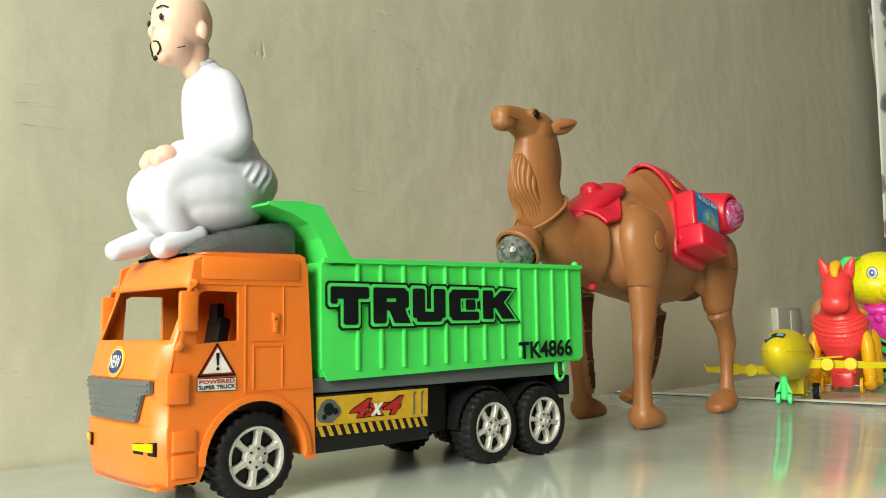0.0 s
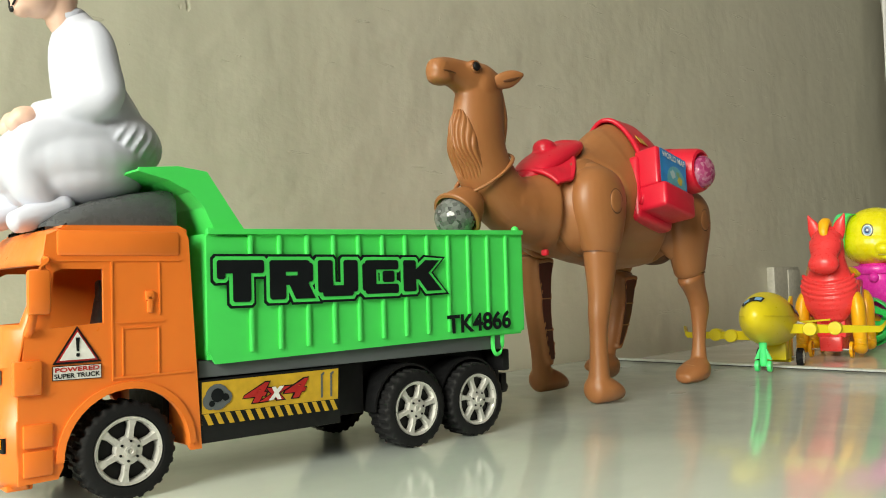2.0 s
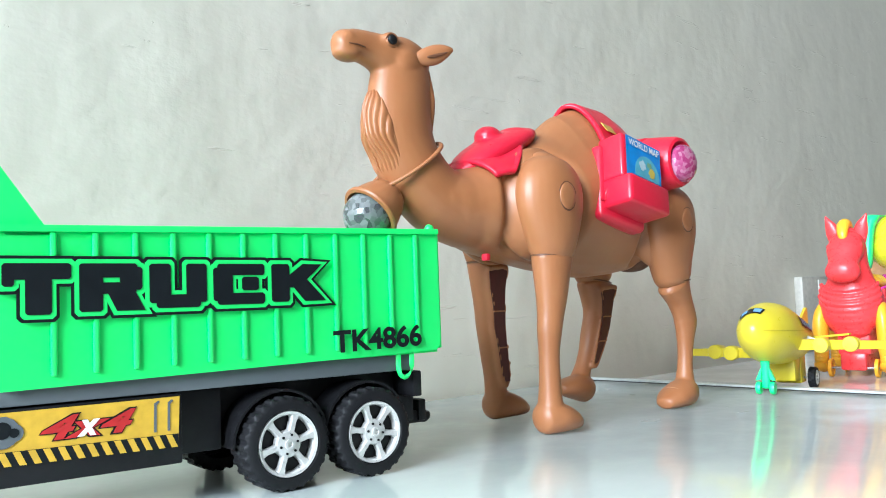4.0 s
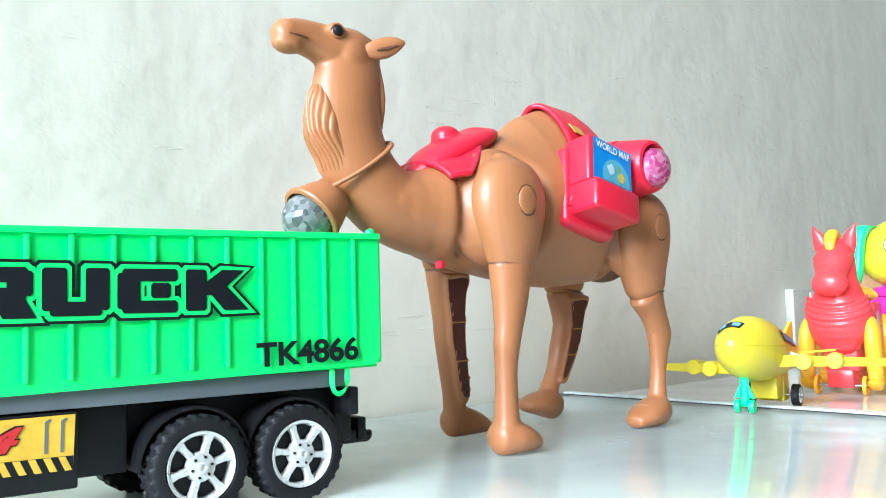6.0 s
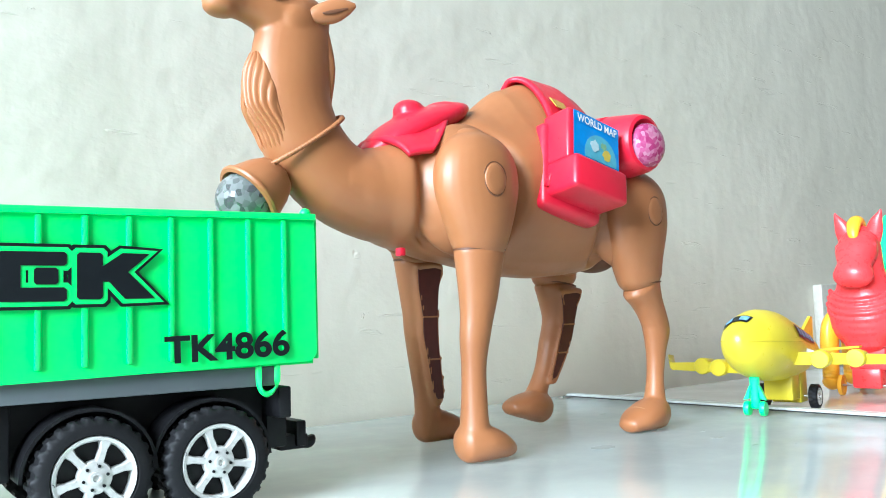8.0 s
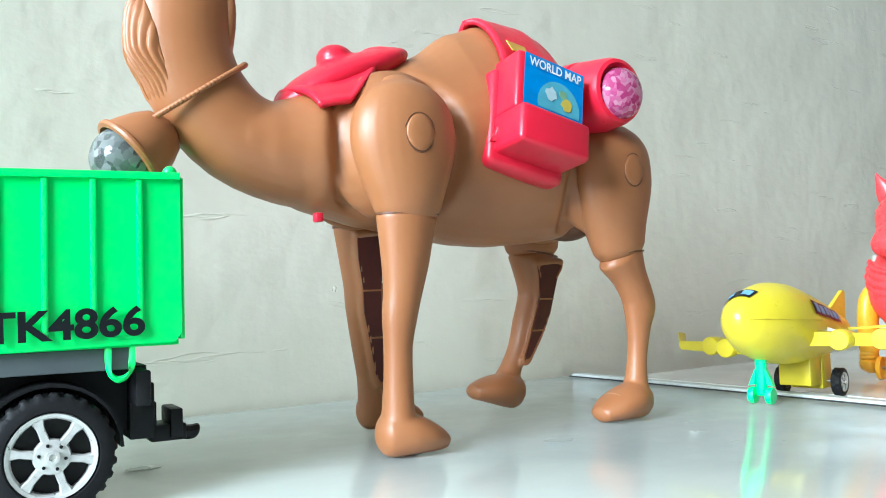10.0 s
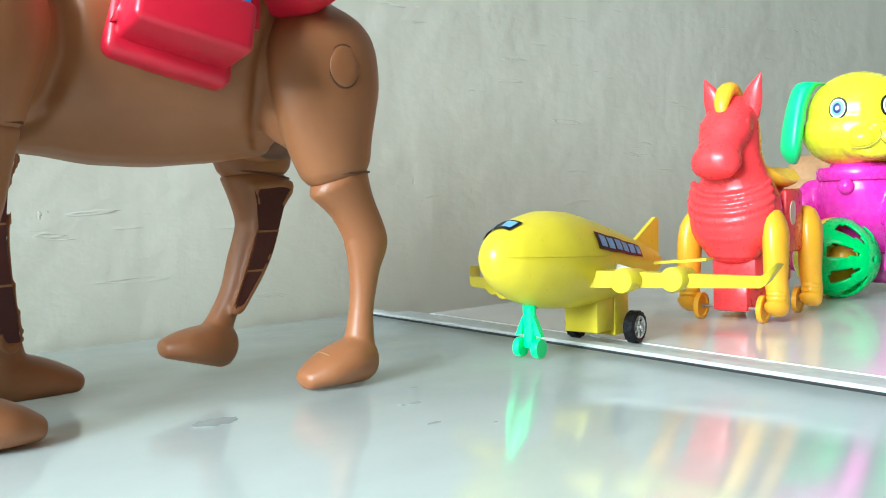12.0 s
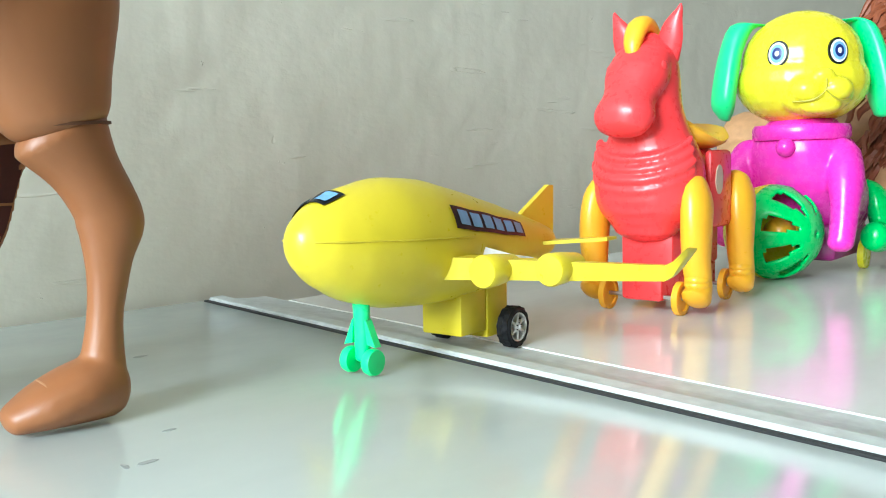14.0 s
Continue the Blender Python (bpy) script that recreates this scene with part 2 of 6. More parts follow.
def ringed(bm, rings, cap=True, closed=True):
    """Skin a list of rings of points with quads."""
    rows = [[bm.verts.new(p) for p in r] for r in rings]
    k = len(rows[0])
    for a, b in zip(rows, rows[1:]):
        for i in range(k if closed else k - 1):
            j = (i + 1) % k
            bm.faces.new((a[i], a[j], b[j], b[i]))
    if cap and closed:
        bm.faces.new(rows[0][::-1])
        bm.faces.new(rows[-1])
    return rows


def tube(bm, stations, seg=20, side=None):
    """An organic limb: stations (x, y, z, half width sideways, half width in the plane). side: the sideways axis."""
    if len(stations) > 2:
        full = []
        for i in range(len(stations) - 1):
            a, b, c, d = (stations[min(max(i + k, 0), len(stations) - 1)] for k in (-1, 0, 1, 2))
            for f in (0.0, 0.34, 0.67):
                full.append(tuple(0.5 * (2 * q + (r - p) * f + (2 * p - 5 * q + 4 * r - t) * f * f + (3 * q - p - 3 * r + t) * f ** 3) for p, q, r, t in zip(a, b, c, d)))
        stations = full + [stations[-1]]
    pts = [Vector(s[:3]) for s in stations]
    side = Vector(side or (0, 1, 0)).normalized()
    rings = []
    for i, s in enumerate(stations):
        d = (pts[min(i + 1, len(pts) - 1)] - pts[max(i - 1, 0)]).normalized()
        up = side.cross(d).normalized()
        rings.append([pts[i] + side * (s[3] * math.cos(a)) + up * (s[4] * math.sin(a)) for a in (2 * math.pi * k / seg for k in range(seg))])
    # rounded ends
    for end, inner in ((0, 1), (-1, -2)):
        d = (pts[end] - pts[inner]).normalized()
        s = stations[end]
        r = min(s[3], s[4])
        c = pts[end]
        extra = [[c + (p - c) * f + d * (r * 0.6 * h) for p in rings[end]] for f, h in ((0.85, 0.5), (0.55, 0.83), (0.2, 0.98))]
        rings = extra[::-1] + rings if end == 0 else rings + extra
    ringed(bm, rings)


def wire(bm, pts, r, seg=8):
    tube(bm, [(*p, r, r) for p in pts], seg, side=(0.13, 0.21, 0.97))


def blob(bm, c, r, m=None, seg=24):
    q = bmesh.ops.create_uvsphere(bm, u_segments=seg, v_segments=seg // 2 + 2, radius=1)
    for v in q["verts"]:
        p = Vector((v.co.x * r[0], v.co.y * r[1], v.co.z * r[2]))
        v.co = (m @ p if m is not None else p) + Vector(c)


def lathe(bm, profile, m=None, seg=32):
    """Turn (radius, height) pairs about z, then place by m."""
    m = m or Matrix()
    rings = [[m @ Vector((max(r, 1e-5) * math.cos(a), max(r, 1e-5) * math.sin(a), h)) for a in (2 * math.pi * k / seg for k in range(seg))] for r, h in profile]
    ringed(bm, rings, cap=profile[0] != profile[-1])


def fused(bm, voxel, rounds=4):
    """Melt overlapping forms into one smooth skin; gives a new bmesh."""
    me = bpy.data.meshes.new("melt")
    bmesh.ops.recalc_face_normals(bm, faces=bm.faces)
    bm.to_mesh(me)
    bm.free()
    ob = new("melt", me)
    r = ob.modifiers.new("melt", "REMESH")
    r.mode, r.voxel_size, r.use_smooth_shade = "VOXEL", voxel, True
    s = ob.modifiers.new("even", "SMOOTH")
    s.factor, s.iterations = 0.5, rounds
    dg = bpy.context.evaluated_depsgraph_get()
    out = bmesh.new()
    out.from_mesh(ob.evaluated_get(dg).to_mesh())
    bpy.data.objects.remove(ob)
    bpy.data.meshes.remove(me)
    return out


def merge(parts):
    """Join (bmesh, slot) pairs into one bmesh."""
    out = bmesh.new()
    for b, slot in parts:
        for f in b.faces:
            f.material_index = slot
        me = bpy.data.meshes.new("piece")
        b.to_mesh(me)
        b.free()
        out.from_mesh(me)
        bpy.data.meshes.remove(me)
    return out


def plate(outline, holes, m, thick):
    """A flat sheet with holes: outline and holes in 2D, thickened along the local z, placed by m."""
    bm = bmesh.new()
    edges = []
    for loop in [outline, *holes]:
        vs = [bm.verts.new((p[0], p[1], 0)) for p in loop]
        edges += [bm.edges.new((vs[i], vs[(i + 1) % len(vs)])) for i in range(len(vs))]
    bmesh.ops.triangle_fill(bm, edges=edges, use_beauty=True)
    bmesh.ops.recalc_face_normals(bm, faces=bm.faces)
    r = bmesh.ops.extrude_face_region(bm, geom=bm.faces[:])
    for g in r["geom"]:
        if isinstance(g, bmesh.types.BMVert):
            g.co.z += thick
    for v in bm.verts:
        v.co = m @ v.co
    return bm


def lettering(name, text, m, wide, high, material, parent, bold=0.0, slant=0.0, depth=0.0002, label=""):
    """Writing as a thin mesh, fitted to a width and height, its lower left corner at m."""
    cu = bpy.data.curves.new(name, "FONT")
    cu.body, cu.size, cu.extrude, cu.offset, cu.shear = text, 1.0, 0.0, bold, slant
    tmp = new("type", cu)
    me = bpy.data.meshes.new_from_object(tmp.evaluated_get(bpy.context.evaluated_depsgraph_get()))
    bpy.data.objects.remove(tmp)
    bm = bmesh.new()
    bm.from_mesh(me)
    bpy.data.meshes.remove(me)
    x0, x1 = min(v.co.x for v in bm.verts), max(v.co.x for v in bm.verts)
    y0, y1 = min(v.co.y for v in bm.verts), max(v.co.y for v in bm.verts)
    for v in bm.verts:
        v.co = m @ Vector(((v.co.x - x0) / (x1 - x0) * wide, (v.co.y - y0) / (y1 - y0) * high, depth))
    return part(name, bm, material, parent, label, smooth=False, normals=False)


def patch(pts, m, lift):
    """A thin flat piece of foil or ink with the given outline."""
    return plate(pts, [], m @ Matrix.Translation((0, 0, lift - 0.0001)), 0.0001)


def circle(cx, cy, r, k=24, a0=0.0, a1=360.0):
    full = abs(a1 - a0) >= 360
    return [(cx + r * math.cos(radians(a0 + (a1 - a0) * i / (k if full else k - 1))), cy + r * math.sin(radians(a0 + (a1 - a0) * i / (k if full else k - 1)))) for i in range(k)]


def lerp(table, x):
    """Linear look-up in sorted rows (x, a, b, ...)."""
    if x <= table[0][0]:
        return table[0][1:]
    for p, q in zip(table, table[1:]):
        if x <= q[0]:
            f = (x - p[0]) / (q[0] - p[0])
            f = f * f * (3 - 2 * f) * 0.5 + f * 0.5
            return tuple(a + (b - a) * f for a, b in zip(p[1:], q[1:]))
    return table[-1][1:]


def solid(name, bm, material, kind_label, category="", smooth=False):
    ob = part(name, bm, material, None, "", smooth)
    return tagged(ob, kind_label, category, kind="structure")


# ---- the room ----
ROOM = dict(x0=-2.6, x1=2.9, y0=-3.4, z0=-0.76, z1=2.62)
wall_n = boxed(ROOM["x0"] - 0.15, ROOM["x1"] + 0.15, 0.0, 0.15, ROOM["z0"], ROOM["z1"])
solid("wall_north", wall_n, WALL, "plastered wall in worn greyish beige paint", "wall")
# the other walls and ceiling are out of view, added to control fill light
solid("wall_east", boxed(ROOM["x1"], ROOM["x1"] + 0.15, ROOM["y0"], 0.0, ROOM["z0"], ROOM["z1"]), WALL_UNSEEN, "unseen side wall, coloured dark to limit bounce light", "wall")
solid("wall_south", boxed(ROOM["x0"] - 0.15, ROOM["x1"] + 0.15, ROOM["y0"] - 0.15, ROOM["y0"], ROOM["z0"], ROOM["z1"]), WALL_UNSEEN, "unseen back wall, coloured dark to limit bounce light", "wall")
W0, W1, WZ0, WZ1 = -2.05, -0.25, 0.60, 2.20
bm = bmesh.new()
box(bm, ROOM["x0"] - 0.15, ROOM["x0"], ROOM["y0"], W0, ROOM["z0"], ROOM["z1"])
box(bm, ROOM["x0"] - 0.15, ROOM["x0"], W1, 0.0, ROOM["z0"], ROOM["z1"])
box(bm, ROOM["x0"] - 0.15, ROOM["x0"], W0, W1, ROOM["z0"], WZ0)
box(bm, ROOM["x0"] - 0.15, ROOM["x0"], W0, W1, WZ1, ROOM["z1"])
solid("wall_west", bm, WALL_UNSEEN, "unseen wall with a wide window, coloured dark to limit bounce light", "wall")
solid("floor", boxed(ROOM["x0"] - 0.15, ROOM["x1"] + 0.15, ROOM["y0"] - 0.15, 0.15, ROOM["z0"] - 0.1, ROOM["z0"]), FLOOR, "plain tiled floor", "floor")
solid("ceiling", boxed(ROOM["x0"] - 0.15, ROOM["x1"] + 0.15, ROOM["y0"] - 0.15, 0.15, ROOM["z1"], ROOM["z1"] + 0.1), CEIL, "unseen ceiling, greyed to limit bounce light", "ceiling")
frame_ob = thing("window_1", pose(ROOM["x0"], (W0 + W1) / 2, WZ0, 0, 0, -90), "wide window with a plain white frame", "window", kind="structure")
hw, hh = (W1 - W0) / 2, WZ1 - WZ0
for a in ((-hw, -hw + 0.05, 0, hh), (hw - 0.05, hw, 0, hh), (-0.025, 0.025, 0.05, hh - 0.05), (-hw + 0.05, hw - 0.05, 0, 0.05), (-hw + 0.05, hw - 0.05, hh - 0.05, hh)):
    part("window_frame", boxed(a[0], a[1], -0.12, -0.07, a[2], a[3]), TRIM, frame_ob, smooth=False)

# ---- the two tables ----
EDGE = 1.062


def table_two(x):
    return -0.0015


near_table = thing("table", pose(0, 0, 0), "long table with a glossy white laminate top against the wall", "table")
part("tabletop", boxed(-1.0, EDGE - 0.0035, -0.64, -0.006, -0.03, 0.0, 0.0012), TABLE, near_table)
for x in (-0.94, 0.95):
    for y in (-0.6, -0.06):
        part("leg", boxed(x - 0.025, x + 0.025, y - 0.025, y + 0.025, -0.76, -0.03, 0.003), WOOD, near_table)
far_table = thing("table", pose(0, 0, 0), "second table with a glossy cream top and white edging", "table")
bm = bmesh.new()
prof = [(EDGE + 0.046, table_two(1.1)), (2.3, table_two(2.3)), (2.3, -0.09), (EDGE + 0.046, -0.09)]
ringed(bm, [[V(x, y, z) for x, z in prof] for y in (-0.64, -0.045)])
part("tabletop", bm, TABLE_B, far_table, smooth=False)
bm = bmesh.new()
prof = [(EDGE, -0.03), (EDGE, 0.0016), (EDGE + 0.0010, 0.0026), (EDGE + 0.010, 0.0028), (EDGE + 0.0115, 0.0020), (EDGE + 0.014, 0.0004), (EDGE + 0.030, -0.0016), (EDGE + 0.0456, -0.0022), (EDGE + 0.0456, -0.03)]
ringed(bm, [[V(x, y, z) for x, z in prof] for y in (-0.64, -0.012)])
# dark filler strip stands in for the shade inside the open gap
part("gap_shade", boxed(EDGE - 0.0032, EDGE - 0.0002, -0.64, -0.010, -0.02, 0.0006), DARK, far_table, "dark strip added as the shade in the gap between the tables", smooth=False)
part("edging", bm, TRIM, far_table, "white edging strip with a rounded lip", smooth=False)
for x in (1.12, 2.24):
    for y in (-0.6, -0.09):
        part("leg", boxed(x - 0.025, x + 0.025, y - 0.025, y + 0.025, -0.76, -0.089, 0.003), WOOD, far_table)

# ---- the toy truck: u to its rear, v to its far side, w up ----
TRUCK = pose(0.2765, -0.2508, 0, 0, 0, -4.44)
WIDE = 0.102
truck = thing("toy_truck", TRUCK, "toy dump truck with orange cab and green load bed", "toy truck")
SIDE = Matrix(((1, 0, 0, 0), (0, 0, -1, 0), (0, 1, 0, 0), (0, 0, 0, 1)))  # drawing plane seen from the near side


def at_side(v):
    return Matrix.Translation((0, v, 0)) @ SIDE


def toy_wheel(name, parent, m, r, w, tread=26):
    """Axis along local y, outer face at y = 0 towards -y."""
    hold = new(name)
    hold.parent, hold.matrix_basis, hold.empty_display_size = parent, m, 0.01
    ax = Matrix.Rotation(radians(-90), 4, "X")  # local z of the lathe runs to +y
    bm = bmesh.new()
    seg = tread * 6
    rows = [(r * 0.70, 0.0012, 0), (r * 0.73, 0.0, 0), (r * 0.86, 0.0, 0), (r * 0.945, 0.0010, 0), (r * 0.955, w * 0.10, 1), (r * 0.955, w * 0.47, 1), (r * 0.955, w * 0.53, 2), (r * 0.955, w * 0.92, 2), (r * 0.9, w, 0), (r * 0.7, w, 0), (r * 0.66, w * 0.5, 0)]
    rings = []
    for rad, y, lane in rows:
        ring = []
        for k in range(seg):
            a = 2 * math.pi * k / seg
            block = lane and (k + (3 if lane == 2 else 0)) % 6 < 3
            q = r if block else rad
            ring.append(V(q * math.cos(a), y, q * math.sin(a)))
        rings.append(ring)
    ringed(bm, rings + [rings[0]], cap=False)
    bmesh.ops.remove_doubles(bm, verts=bm.verts, dist=1e-6)
    part("tyre", bm, RUBBER, hold, "black rubber tyre with block tread")
    bm = bmesh.new()
    lathe(bm, [(r * 0.60, 0.0022), (r * 0.63, 0.0004), (r * 0.685, 0.0), (r * 0.70, 0.0016), (r * 0.70, 0.006), (r * 0.60, 0.006), (r * 0.60, 0.0022)], ax, 40)
    for i in range(6):
        mm = Matrix.Rotation(2 * math.pi * i / 6, 4, "Y")
        rows = []
        for z, hwid in ((r * 0.18, r * 0.115), (r * 0.3, r * 0.066), (r * 0.48, r * 0.062), (r * 0.63, r * 0.105)):
            rows.append([mm @ V(-hwid, 0.0016, z), mm @ V(-hwid * 0.75, 0.0006, z), mm @ V(hwid * 0.75, 0.0006, z), mm @ V(hwid, 0.0016, z), mm @ V(hwid, 0.005, z), mm @ V(-hwid, 0.005, z)])
        ringed(bm, rows)
    lathe(bm, [(0.0, 0.0), (r * 0.14, 0.0), (r * 0.27, 0.0004), (r * 0.29, 0.0018), (r * 0.29, 0.005), (0.0, 0.005)], ax, 32)
    part("rim", bm, SILVER, hold, "scuffed silver six-spoke rim")
    bm = bmesh.new()
    lathe(bm, [(r * 0.11, -0.0002), (r * 0.11, -0.0013), (r * 0.06, -0.0014), (r * 0.05, -0.0004), (0, -0.0004)], ax, 20)
    part("hub_cap", bm, SILVER, hold)
    bm = bmesh.new()
    for i in range(6):
        a = 2 * math.pi * (i + 0.5) / 6
        lathe(bm, [(r * 0.028, 0.0006), (r * 0.028, -0.0004), (0, -0.0005)], Matrix.Translation((r * 0.2 * math.cos(a), 0, r * 0.2 * math.sin(a))) @ ax, 8)
    part("wheel_bolts", bm, BLACK, hold)
    bm = bmesh.new()
    lathe(bm, [(0, 0.006), (r * 0.66, 0.006), (r * 0.66, 0.008), (0, 0.008)], ax, 24)
    part("backing", bm, BLACK, hold)
    return hold


R = 0.0262
for u, turn in ((0.0, 8), (0.194, 17), (0.251, 40)):
    out = 0.0005 if u == 0 else 0.0050
    toy_wheel("wheel", truck, Matrix.Translation((u, -out, R)) @ Matrix.Rotation(radians(turn), 4, "Y"), R, 0.021)
    toy_wheel("wheel", truck, Matrix.Translation((u, WIDE + out, R)) @ Matrix.Rotation(radians(180), 4, "Z") @ Matrix.Rotation(radians(turn), 4, "Y"), R, 0.021)
    bm = bmesh.new()
    lathe(bm, [(0.0022, 0.01), (0.0022, WIDE - 0.01)], Matrix.Translation((u, 0, R)) @ Matrix.Rotation(radians(-90), 4, "X"), 12)
    part("axle", bm, STEEL, truck)

# cab sides
arch = circle(0, 0.0255, 0.0335, 17, 184, -4)
outline = [(-0.0545, 0.017), (-0.036, 0.0175), *arch, (0.0345, 0.0215), (0.0410, 0.0215), (0.0352, 0.139), (0.0322, 0.1448), (-0.030, 0.1446), (-0.0405, 0.1400), (-0.0420, 0.1290), (-0.0505, 0.0940), (-0.0545, 0.060)]
win = [(-0.0390, 0.0928), (-0.0125, 0.0945), (-0.0125, 0.1225), (-0.0330, 0.1228), (-0.0372, 0.121)]
for v, sign in ((0.0, 1), (WIDE - 0.0022, 1)):
    part("cab_side", plate(outline, [win], at_side(v + 0.0022), 0.0022), ORANGE, truck, smooth=False)
# raised mouldings on the near and far doors
for v, d in ((-0.0006, 1), (WIDE + 0.0006, -1)):
    bm = bmesh.new()
    for u0, u1, w0, w1 in ((-0.0085, -0.0077, 0.064, 0.1265), (-0.0077, 0.0205, 0.0935, 0.0942), (-0.042, 0.030, 0.1265, 0.1275), (0.0175, 0.0181, 0.0975, 0.1255), (-0.003, 0.0172, 0.0905, 0.0911), (-0.003, -0.0024, 0.066, 0.0905), (0.0166, 0.0172, 0.066, 0.0905), (-0.0077, 0.036, 0.0645, 0.0657)):
        a, b = sorted((v, v + d * 0.0016))
        box(bm, u0, u1, a, b, w0, w1)
    part("door_moulding", bm, ORANGE, truck, smooth=False)
    bm = bmesh.new()
    a, b = sorted((v - d * 0.0008, v + d * 0.001))
    box(bm, 0.0105, 0.0140, a, b, 0.0985, 0.1080, 0.0009)
    box(bm, 0.0095, 0.0150, a, b, 0.1050, 0.1105, 0.0009)
    part("door_handle", bm, ORANGE, truck)
    # fender lip and step blocks
    bm = bmesh.new()
    k = 22
    a, b = v - d * 0.0012, v + d * 0.004
    for rr0, rr1 in ((0.0335, 0.0372),):
        rings = []
        for i in range(k):
            t = radians(180 - 180 * i / (k - 1))
            c0, s0 = math.cos(t), math.sin(t)
            rings.append([V(rr0 * c0, a, 0.0255 + rr0 * s0), V(rr1 * c0, a + d * 0.0004, 0.0255 + rr1 * s0), V(rr1 * c0, b, 0.0255 + rr1 * s0), V(rr0 * c0, b, 0.0255 + rr0 * s0)])
        ringed(bm, rings)
    part("fender", bm, ORANGE, truck)
    lo, hi = sorted((v - d * 0.0010, v + d * 0.003))
    bm = bmesh.new()
    box(bm, -0.0525, -0.0385, lo, hi, 0.0205, 0.033, 0.0008)
    box(bm, -0.0525, -0.0385, lo, hi, 0.0345, 0.046, 0.0008)
    part("step_panel", bm, ORANGE, truck)
    bm = boxed(-0.0570, -0.0435, *sorted((v - d * 0.0022, v + d * 0.003)), 0.0605, 0.0775, 0.0012)
    part("corner_panel", bm, ORANGE, truck)
    bm = boxed(-0.036, 0.030, *sorted((v - d * 0.0006, v + d * 0.004)), 0.1290, 0.1430, 0.0022)
    part("roof_moulding", bm, ORANGE, truck)

# cab front: a bowed sheet with the windscreen left open
FRONT = [(0.015, -0.0600), (0.020, -0.0625), (0.032, -0.0645), (0.048, -0.0645), (0.0495, -0.0630), (0.073, -0.0630), (0.0745, -0.0642), (0.092, -0.0607), (0.0955, -0.0595), (0.125, -0.0482), (0.1285, -0.0472), (0.138, -0.0430), (0.1425, -0.0395), (0.1448, -0.0340)]
lanes = [0, 0.0008, 0.003, 0.0065, 0.011, 0.018, 0.030, 0.0395, WIDE / 2]
lanes = lanes + [WIDE - q for q in lanes[-2::-1]]


def front_u(w, v):
    base = lerp([(a, b) for a, b in FRONT], w)[0]
    e = 1 - min(v, WIDE - v) / (WIDE / 2)
    return base + 0.0075 * max(0.0, (e - 0.72) / 0.28) ** 2.2 + 0.0025 * e * e


bm = bmesh.new()
grid = [[bm.verts.new((front_u(w, v), v, w)) for v in lanes] for w, _ in FRONT]
for i in range(len(FRONT) - 1):
    for j in range(len(lanes) - 1):
        if 0.0954 < FRONT[i][0] < 0.1249 and 0.0029 < lanes[j] < WIDE - 0.0066:
            continue
        bm.faces.new((grid[i][j], grid[i][j + 1], grid[i + 1][j + 1], grid[i + 1][j]))
front = part("cab_front", bm, ORANGE, truck)
sol = front.modifiers.new("thick", "SOLIDIFY")
sol.thickness, sol.offset = 0.0022, -1
bm = bmesh.new()
ringed(bm, [[V(-0.0330, v, 0.1438), V(-0.0320, v, 0.1452), V(0.030, v, 0.1462), V(0.0345, v, 0.1440), V(0.0345, v, 0.1425)] for v in (0.001, 0.02, WIDE - 0.02, WIDE - 0.001)])
part("cab_roof", bm, ORANGE, truck)
part("cab_back", boxed(0.0335, 0.0352, 0.0024, WIDE - 0.0024, 0.0240, 0.1424), ORANGE, truck, smooth=False)
part("cab_floor", boxed(-0.052, 0.0330, 0.0026, WIDE - 0.0026, 0.060, 0.063), BLACK, truck, smooth=False)
for v in (0.014, WIDE - 0.034):
    bm = bmesh.new()
    box(bm, -0.012, 0.014, v, v + 0.02, 0.0632, 0.088, 0.003)
    box(bm, 0.006, 0.015, v, v + 0.02, 0.075, 0.108, 0.003, m=Matrix.Translation((0.012, 0, 0)) @ Matrix.Rotation(radians(10), 4, "Y") @ Matrix.Translation((-0.024, 0, 0)))
    box(bm, 0.012, 0.0185, v + 0.004, v + 0.016, 0.104, 0.118, 0.002)
    part("seat", bm, BLACK, truck, "black plastic seat with headrest")
part("dashboard", boxed(-0.0540, -0.044, 0.012, WIDE - 0.012, 0.0632, 0.0915, 0.003), BLACK, truck)


def front_patch(pts, lift, mat, name, parent, label="", thick=0.0012):
    """A piece that follows the bowed front; pts are (v, w)."""
    b = plate(pts, [], Matrix(), thick)
    for q in b.verts:
        v, w, z = q.co
        q.co = (front_u(w, min(max(v, 0), WIDE)) - lift - (thick - z), v, w)
    return part(name, b, mat, parent, label, smooth=False)


MID = WIDE / 2
grille = front_patch([(MID - 0.0440, 0.0735), (MID - 0.022, 0.0735), (MID, 0.0735), (MID + 0.022, 0.0735), (MID + 0.0440, 0.0735), (MID + 0.0440, 0.0665), (MID + 0.0375, 0.0655), (MID + 0.0310, 0.0505), (MID, 0.0505), (MID - 0.0310, 0.0505), (MID - 0.0375, 0.0655), (MID - 0.0440, 0.0665)], 0.0006, GREY, "grille", truck, "grey slatted grille", 0.0022)
for w in (0.0535, 0.0570, 0.0605, 0.0640, 0.0680, 0.0712):
    hwid = 0.0300 + (w - 0.0505) * 0.40 if w < 0.0655 else 0.0430
    pts = [(MID - hwid + 2 * hwid * i / 10, w - 0.0006) for i in range(11)] + [(MID + hwid - 2 * hwid * i / 10, w + 0.0006) for i in range(11)]
    front_patch(pts, 0.0026, GREY, "slat", grille, thick=0.001)
